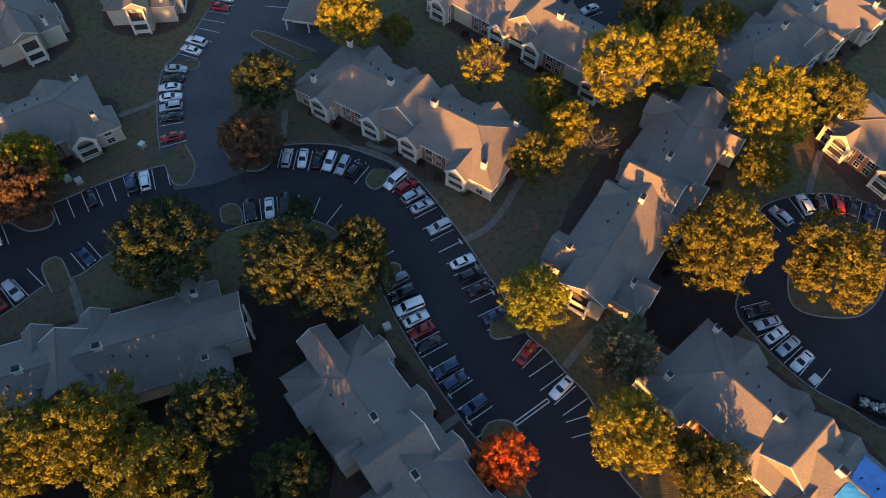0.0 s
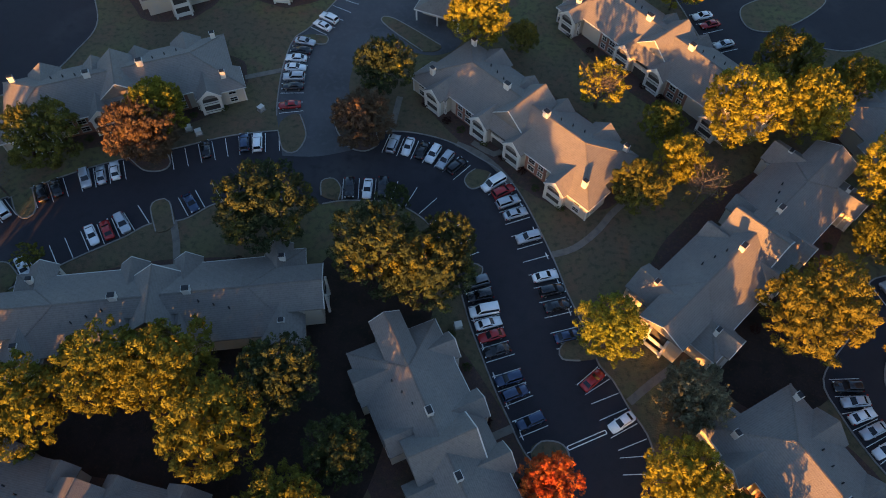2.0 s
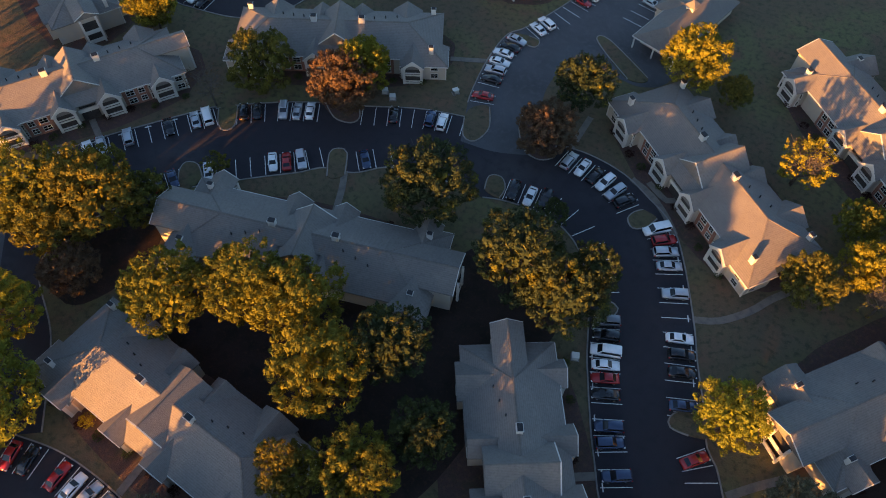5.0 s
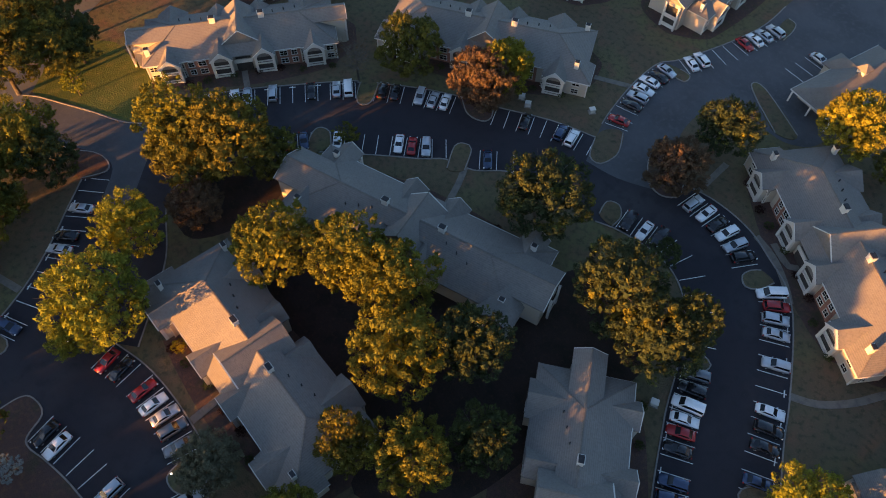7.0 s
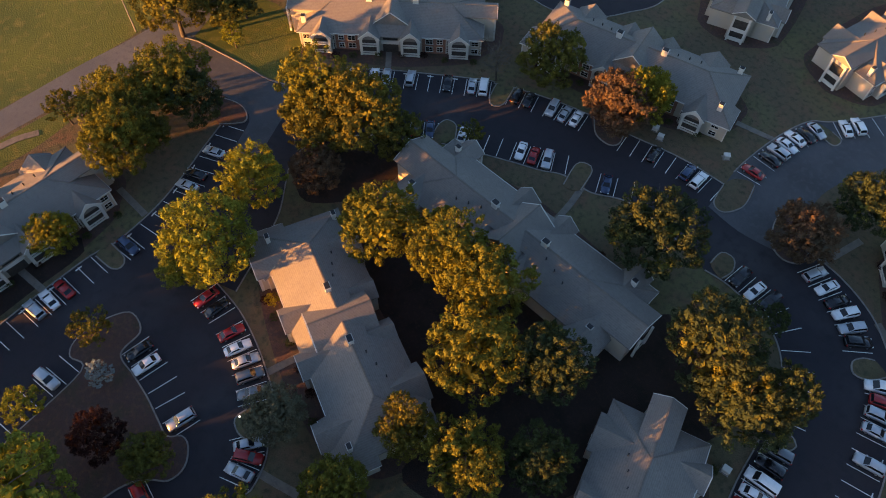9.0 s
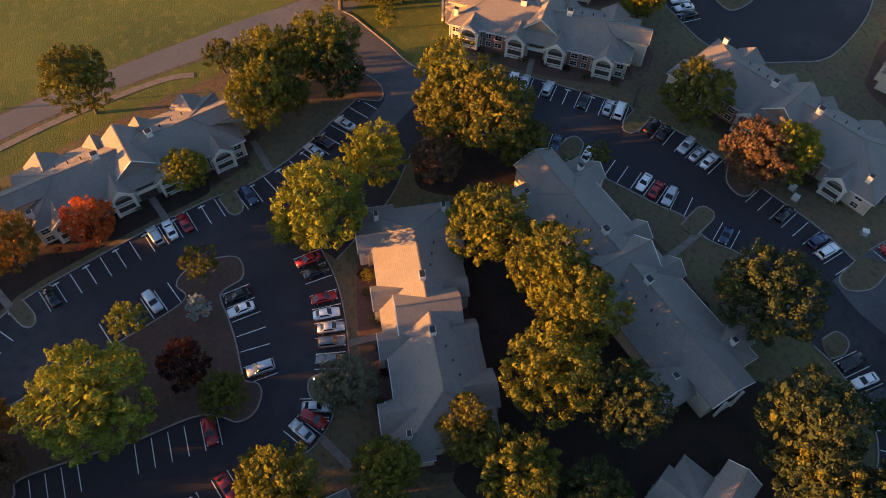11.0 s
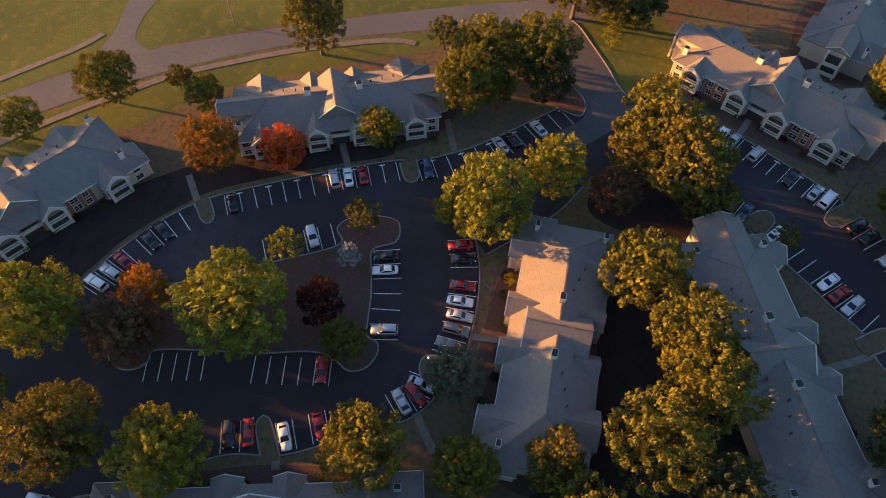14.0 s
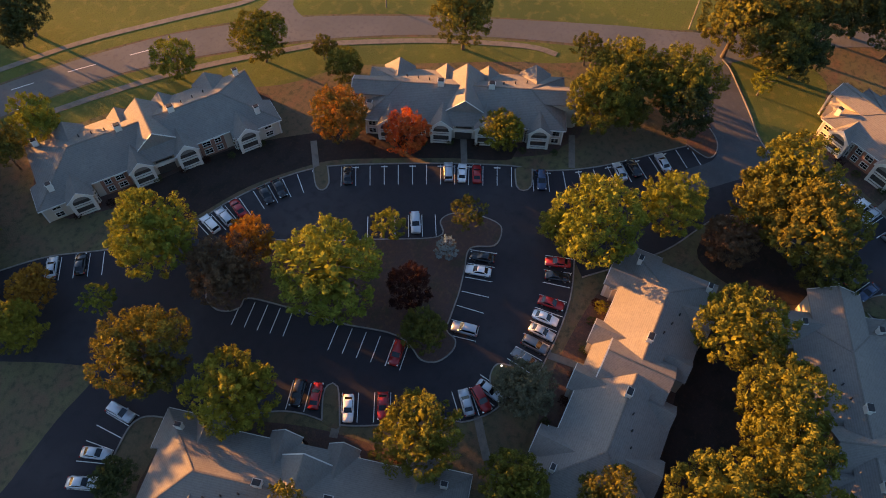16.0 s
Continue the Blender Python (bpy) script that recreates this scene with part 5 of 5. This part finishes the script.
KINDS = {
    'broad': [tree_meshes(s, 12.0, 5.5, 205, 56, .20) for s in (1, 2, 3, 13)],
    'tall': [tree_meshes(s, 15.0, 5.2, 215, 56, .20, .12) for s in (4, 5, 6, 14)],
    'small': [tree_meshes(s, 7.0, 3.0, 80, 34, .19, .2) for s in (7, 8)],
    'thin': [tree_meshes(s, 9.0, 4.2, 60, 24, .22, .2, True) for s in (9, 10)],
    'cone': [tree_meshes(s, 6.0, 2.2, 80, 34, .14, .02) for s in (11,)],
    'bare': [tree_meshes(s, 9.0, 4.0, 30, 9, .17, .3, True) for s in (12,)],
}
SIZES = {'broad': (12.0, 5.5), 'tall': (15.0, 5.2), 'small': (7.0, 3.0), 'thin': (9.0, 4.2), 'cone': (6.0, 2.2), 'bare': (9.0, 4.0)}
count = 0


def tree(x, y, r, colour, kind='broad', h=None):
    """A tree whose crown has radius r at (x, y)."""
    global count
    count += 1
    trunk, crown = KINDS[kind][count % len(KINDS[kind])]
    h0, r0 = SIZES[kind]
    h = h or {'broad': r * 2.05, 'tall': r * 2.5, 'small': r * 2.2, 'thin': r * 2.1, 'cone': r * 2.6, 'bare': r * 2.2}[kind]
    root = new("tree")
    t = new("trunk", trunk)
    c = new("crown", crown)
    t.parent = c.parent = root
    c.material_slots[0].link = 'OBJECT'
    c.material_slots[0].material = LEAF[colour]
    root.matrix_basis = pose(x, y, 0, 0, 0, count * 77 % 360) @ Matrix.Diagonal((r / r0, r / r0, h / h0, 1))
    what = {'broad': "broad spreading tree", 'tall': "tall full-crowned tree", 'small': "small young tree", 'thin': "sparse open tree", 'cone': "small conical evergreen",
            'bare': "nearly bare tree"}[kind]
    tagged(root, f"{what} with {LEAF_WORDS[colour]} autumn leaves" if kind != 'cone' else f"{what} with {LEAF_WORDS[colour]} needles", "tree", "trees among the houses")
    return root


def shrub(x, y, r, colour):
    global count
    count += 1
    root = new("shrub", KINDS['small'][count % 2][1])
    root.material_slots[0].link = 'OBJECT'
    root.material_slots[0].material = LEAF[colour]
    root.matrix_basis = pose(x, y, -0.25 * r, 0, 0, count * 61 % 360) @ Matrix.Diagonal((r / 3, r / 3, r * 1.5 / 7, 1))
    tagged(root, f"low rounded {LEAF_WORDS[colour]} shrub in the mulch bed", "shrub", "shrubs along the house fronts")


for h in houses[:13]:
    for u, v, r, c in ((-2.6, -8.8, .9, 'green'), (2.7, -8.9, .8, 'maroon'), (7.4, -8.6, 1.0, 'maroon'), (-8.3, -9.6, 1.0, 'green'), (12.2, -9.8, .9, 'green'),
                       (-12.0, -10.0, 1.0, 'maroon'), (18.6, -9.9, .9, 'green'), (-18.4, -10.0, .8, 'maroon')):
        p = h.matrix_basis @ Vector((u, v, 0))
        shrub(p.x, p.y, r, c)

# round the bend of the drive
tree(-32.4, 104.0, 6.2, 'mixed')
tree(-33.4, 90.3, 6.4, 'rust', 'broad', 10.5)
tree(-16.3, 122.0, 7.0, 'yellow')
tree(-5.9, 121.9, 3.7, 'olive')
tree(11.4, 108.8, 5.4, 'yellow', 'thin')
tree(37.9, 103.4, 7.9, 'yellow', 'tall')
tree(27.9, 92.6, 5.0, 'yellow')
tree(24.5, 101.7, 4.5, 'gold')
tree(51.7, 108.3, 7.6, 'yellow')
tree(20.7, 84.4, 5.1, 'olive')
tree(31.9, 87.1, 4.8, 'gold', 'bare')
tree(17.2, 53.9, 5.7, 'lime')
tree(64.8, 91.9, 8.0, 'yellow', 'tall')
tree(63.3, 81.7, 4.9, 'gold')
tree(79.3, 97.6, 6.7, 'olive')
tree(48.4, 122.2, 6.7, 'olive')
tree(63.1, 120.5, 5.5, 'gold')
tree(48.6, 61.9, 8.5, 'bronze')
tree(67.6, 58.3, 8.0, 'bronze')
tree(30.4, 45.1, 5.5, 'grey')
tree(29.2, 31.2, 6.4, 'yellow')
tree(37.7, 28.9, 4.1, 'olive')
tree(40.1, 24.5, 5.6, 'olive')
tree(10.9, 28.5, 4.5, 'red')
tree(-44.4, 64.1, 8.7, 'mixed', 'broad', 15.5)
tree(-22.9, 59.9, 8.2, 'mixed', 'broad', 16)
tree(-13.2, 57.6, 7.2, 'mixed', 'broad', 14.5)
tree(-11.1, 64.2, 4.4, 'green', 'tall', 15)
tree(-23.1, 74.2, 3.1, 'green', 'small')
tree(-72.8, 83.3, 5.9, 'yellow')
tree(-72.0, 77.3, 5.9, 'rust')
# the grove between the two long houses
tree(-66.4, 22.5, 7.0, 'gold', 'tall', 17.5)
tree(-57.2, 29.6, 7.0, 'gold', 'tall', 17.5)
tree(-48.2, 32.4, 7.3, 'gold', 'tall', 17.5)
tree(-38.2, 25.3, 8.0, 'gold', 'tall', 17.5)
tree(-31.4, 34.9, 6.3, 'mixed', 'tall')
tree(-29.6, -1.5, 5.0, 'gold', 'broad', 11.5)
tree(-33.3, 11.0, 4.8, 'bronze', 'broad', 11.0)
tree(-25.1, 16.9, 6.2, 'gold')
tree(-20.4, 26.5, 5.2, 'green')
# along the western drive and the gate
tree(-99.9, 24.0, 7.8, 'gold', 'tall')
tree(-90.2, 29.6, 7.9, 'bronze', 'tall')
tree(-94.0, 22.2, 7.3, 'olive')
tree(-86.8, 5.7, 5.9, 'lime', 'tall', 14.9)
tree(-76.2, -5.2, 8.3, 'lime', 'broad', 17.5)
tree(-76.8, -11.8, 3.4, 'lime')
tree(-117.9, -0.1, 7.6, 'gold')
tree(-116.9, -11.1, 7.2, 'gold')
tree(-105.4, -13.7, 6.6, 'gold', 'broad', 16.0)
tree(-112.6, 2.4, 5.6, 'green', 'broad', 12)
tree(-108.9, -8.7, 5.0, 'olive', 'broad', 12)
tree(-101.5, 30.5, 5.2, 'olive', 'broad', 9.5)
tree(-85.7, 17.5, 4.9, 'rust')
tree(-86.0, 35.1, 5.2, 'olive')
tree(-140.3, 6.0, 7.8, 'olive', 'tall')
tree(-137.9, 16.2, 7.2, 'olive')
tree(-131.4, 15.6, 2.7, 'lime', 'cone')
tree(-90.3, 72.3, 6.9, 'olive')
tree(-74.1, 84.7, 5.5, 'yellow')
tree(-74.5, 77.3, 6.3, 'rust')
tree(-96.3, 62.7, 4.8, 'rust', 'bare')
tree(-82.5, 49.3, 2.7, 'olive', 'small')
# round the loop
tree(-81.0, -58.9, 5.7, 'turning', 'broad', 13.2)
tree(-83.9, -45.9, 4.5, 'red', 'broad', 10.5)
tree(-93.3, -29.2, 4.4, 'yellow')
tree(-117.2, -48.3, 6.7, 'olive', 'tall')
tree(-124.1, -21.6, 3.9, 'olive', 'small')
tree(-101.0, -74.4, 2.8, 'olive', 'small')
tree(-96.4, -67.0, 4.1, 'gold')
tree(-72.2, -27.4, 3.4, 'olive', 'small')
tree(-63.8, -39.3, 3.4, 'lime', 'small')
tree(-64.1, -27.9, 2.3, 'blue', 'cone')
tree(-47.8, -41.6, 9.0, 'lime', 'tall', 18.0)
tree(-49.6, -59.5, 4.2, 'orange', 'broad', 10.1)
tree(-41.1, -58.6, 6.3, 'rust', 'broad', 13.7)
tree(-46.9, -24.2, 3.9, 'olive', 'broad', 9.0)
tree(-44.3, -5.7, 4.8, 'grey')
tree(-53.2, -30.0, 4.0, 'maroon', 'broad', 9.5)
tree(-29.7, -16.8, 6.4, 'gold', 'broad', 14.6)
shrub(-66.0, 1.0, 1.4, 'yellow')
tree(-41.6, -72.5, 7.6, 'lime', 'broad', 17.4)
tree(-29.3, -76.6, 3.1, 'lime', 'small')
tree(-23.3, -60.5, 7.3, 'bronze', 'broad', 16.8)
tree(-23.4, -44.8, 6.7, 'yellow', 'broad', 15.4)
tree(-26.0, -87.9, 4.0, 'orange')
tree(-19.1, -84.5, 4.6, 'yellow')
tree(-54.9, -111.8, 4.4, 'lime', 'tall', 13.5)
tree(-81.7, -100.1, 4.8, 'lime')
tree(-94.4, -86.2, 6.1, 'gold')
tree(-100.7, -75.0, 2.2, 'olive', 'small')
tree(-47.2, -113.0, 3.9, 'olive', 'tall', 13)
tree(-75.0, -137.9, 4.9, 'green')
tree(-148.1, 14.7, 7.3, 'olive')
tree(-139.9, 20.9, 6.0, 'green')
tree(-156.0, 25.3, 7.6, 'green')
tree(-6.5, -55.2, 3.3, 'green')
tree(-124.1, 74.0, 5.8, 'yellow')
tree(11.6, 108.3, 5.1, 'yellow', 'thin')
tree(26.1, 143.3, 7.0, 'yellow')
tree(-123.5, 73.6, 4.8, 'gold')
tree(-125.1, 98.1, 4.1, 'gold', 'small')
# unseen tall and low trees added to the south, only to throw evening shadows over the lots
for x, y, h in ((-9, -14, 20), (3, -15, 12.5), (-1, -6, 12.5), (-9, -5, 20), (-8, -26, 20), (6, -30, 13), (9, -14, 12), (16, -18, 10), (24, -20, 9), (72, 2, 9), (80, 4, 16), (92, 5, 17), (104, 5, 17)):
    tree(x, y, 6.5, 'olive', 'tall', h)
tree(-16.5, -1.0, 4.2, 'olive', 'tall', 14.5)
# more added trees out of view, shading the south drive
for k in range(7):
    tree(26 - 9 * k, -128 - 2.5 * (k % 3), 6.5, 'olive', 'tall')
tree(-25.3, -108.8, 5.9, 'olive', 'broad', 8)
tree(-34.5, -118.5, 6.2, 'olive', 'broad', 7)
tree(-41.0, -118.3, 4.5, 'olive', 'broad', 9.5)
tree(-42.6, -131.6, 6.6, 'olive', 'broad', 10)
# unseen rows added to shade the street and the loop
for k in range(5):
    tree(-72 + 6 * k, -184 - 2 * (k % 2), 5.0, 'green', 'broad', 8.0)
for k in range(4):
    tree(-37 + 7 * k, -182 - 2 * (k % 2), 5.5, 'green', 'tall', 19.0)
# unseen low belt added to shade the ground by the southern house
tree(-31.8, -106.9, 4.3, 'olive')
tree(-23.7, -100.1, 4.7, 'olive')
tree(-17.6, -95.2, 4.5, 'olive')
tree(-41.0, -141.9, 6.7, 'olive', 'broad', 6.5)
tree(-32.7, -134.0, 6.4, 'olive', 'broad', 6.5)
tree(-25.1, -126.8, 6.2, 'olive', 'broad', 6.5)
tree(-18.2, -120.1, 5.9, 'olive', 'broad', 6.5)
tree(-11.7, -113.9, 5.7, 'olive', 'broad', 6.5)
tree(-5.7, -108.2, 5.5, 'olive', 'broad', 6.5)
# dark wood at the far end of the field
tree(-79.0, -138.2, 6.2, 'green', 'tall')
tree(-159.8, 31.6, 7.5, 'green', 'tall')
tree(-155.0, 39.2, 7.3, 'green', 'tall')
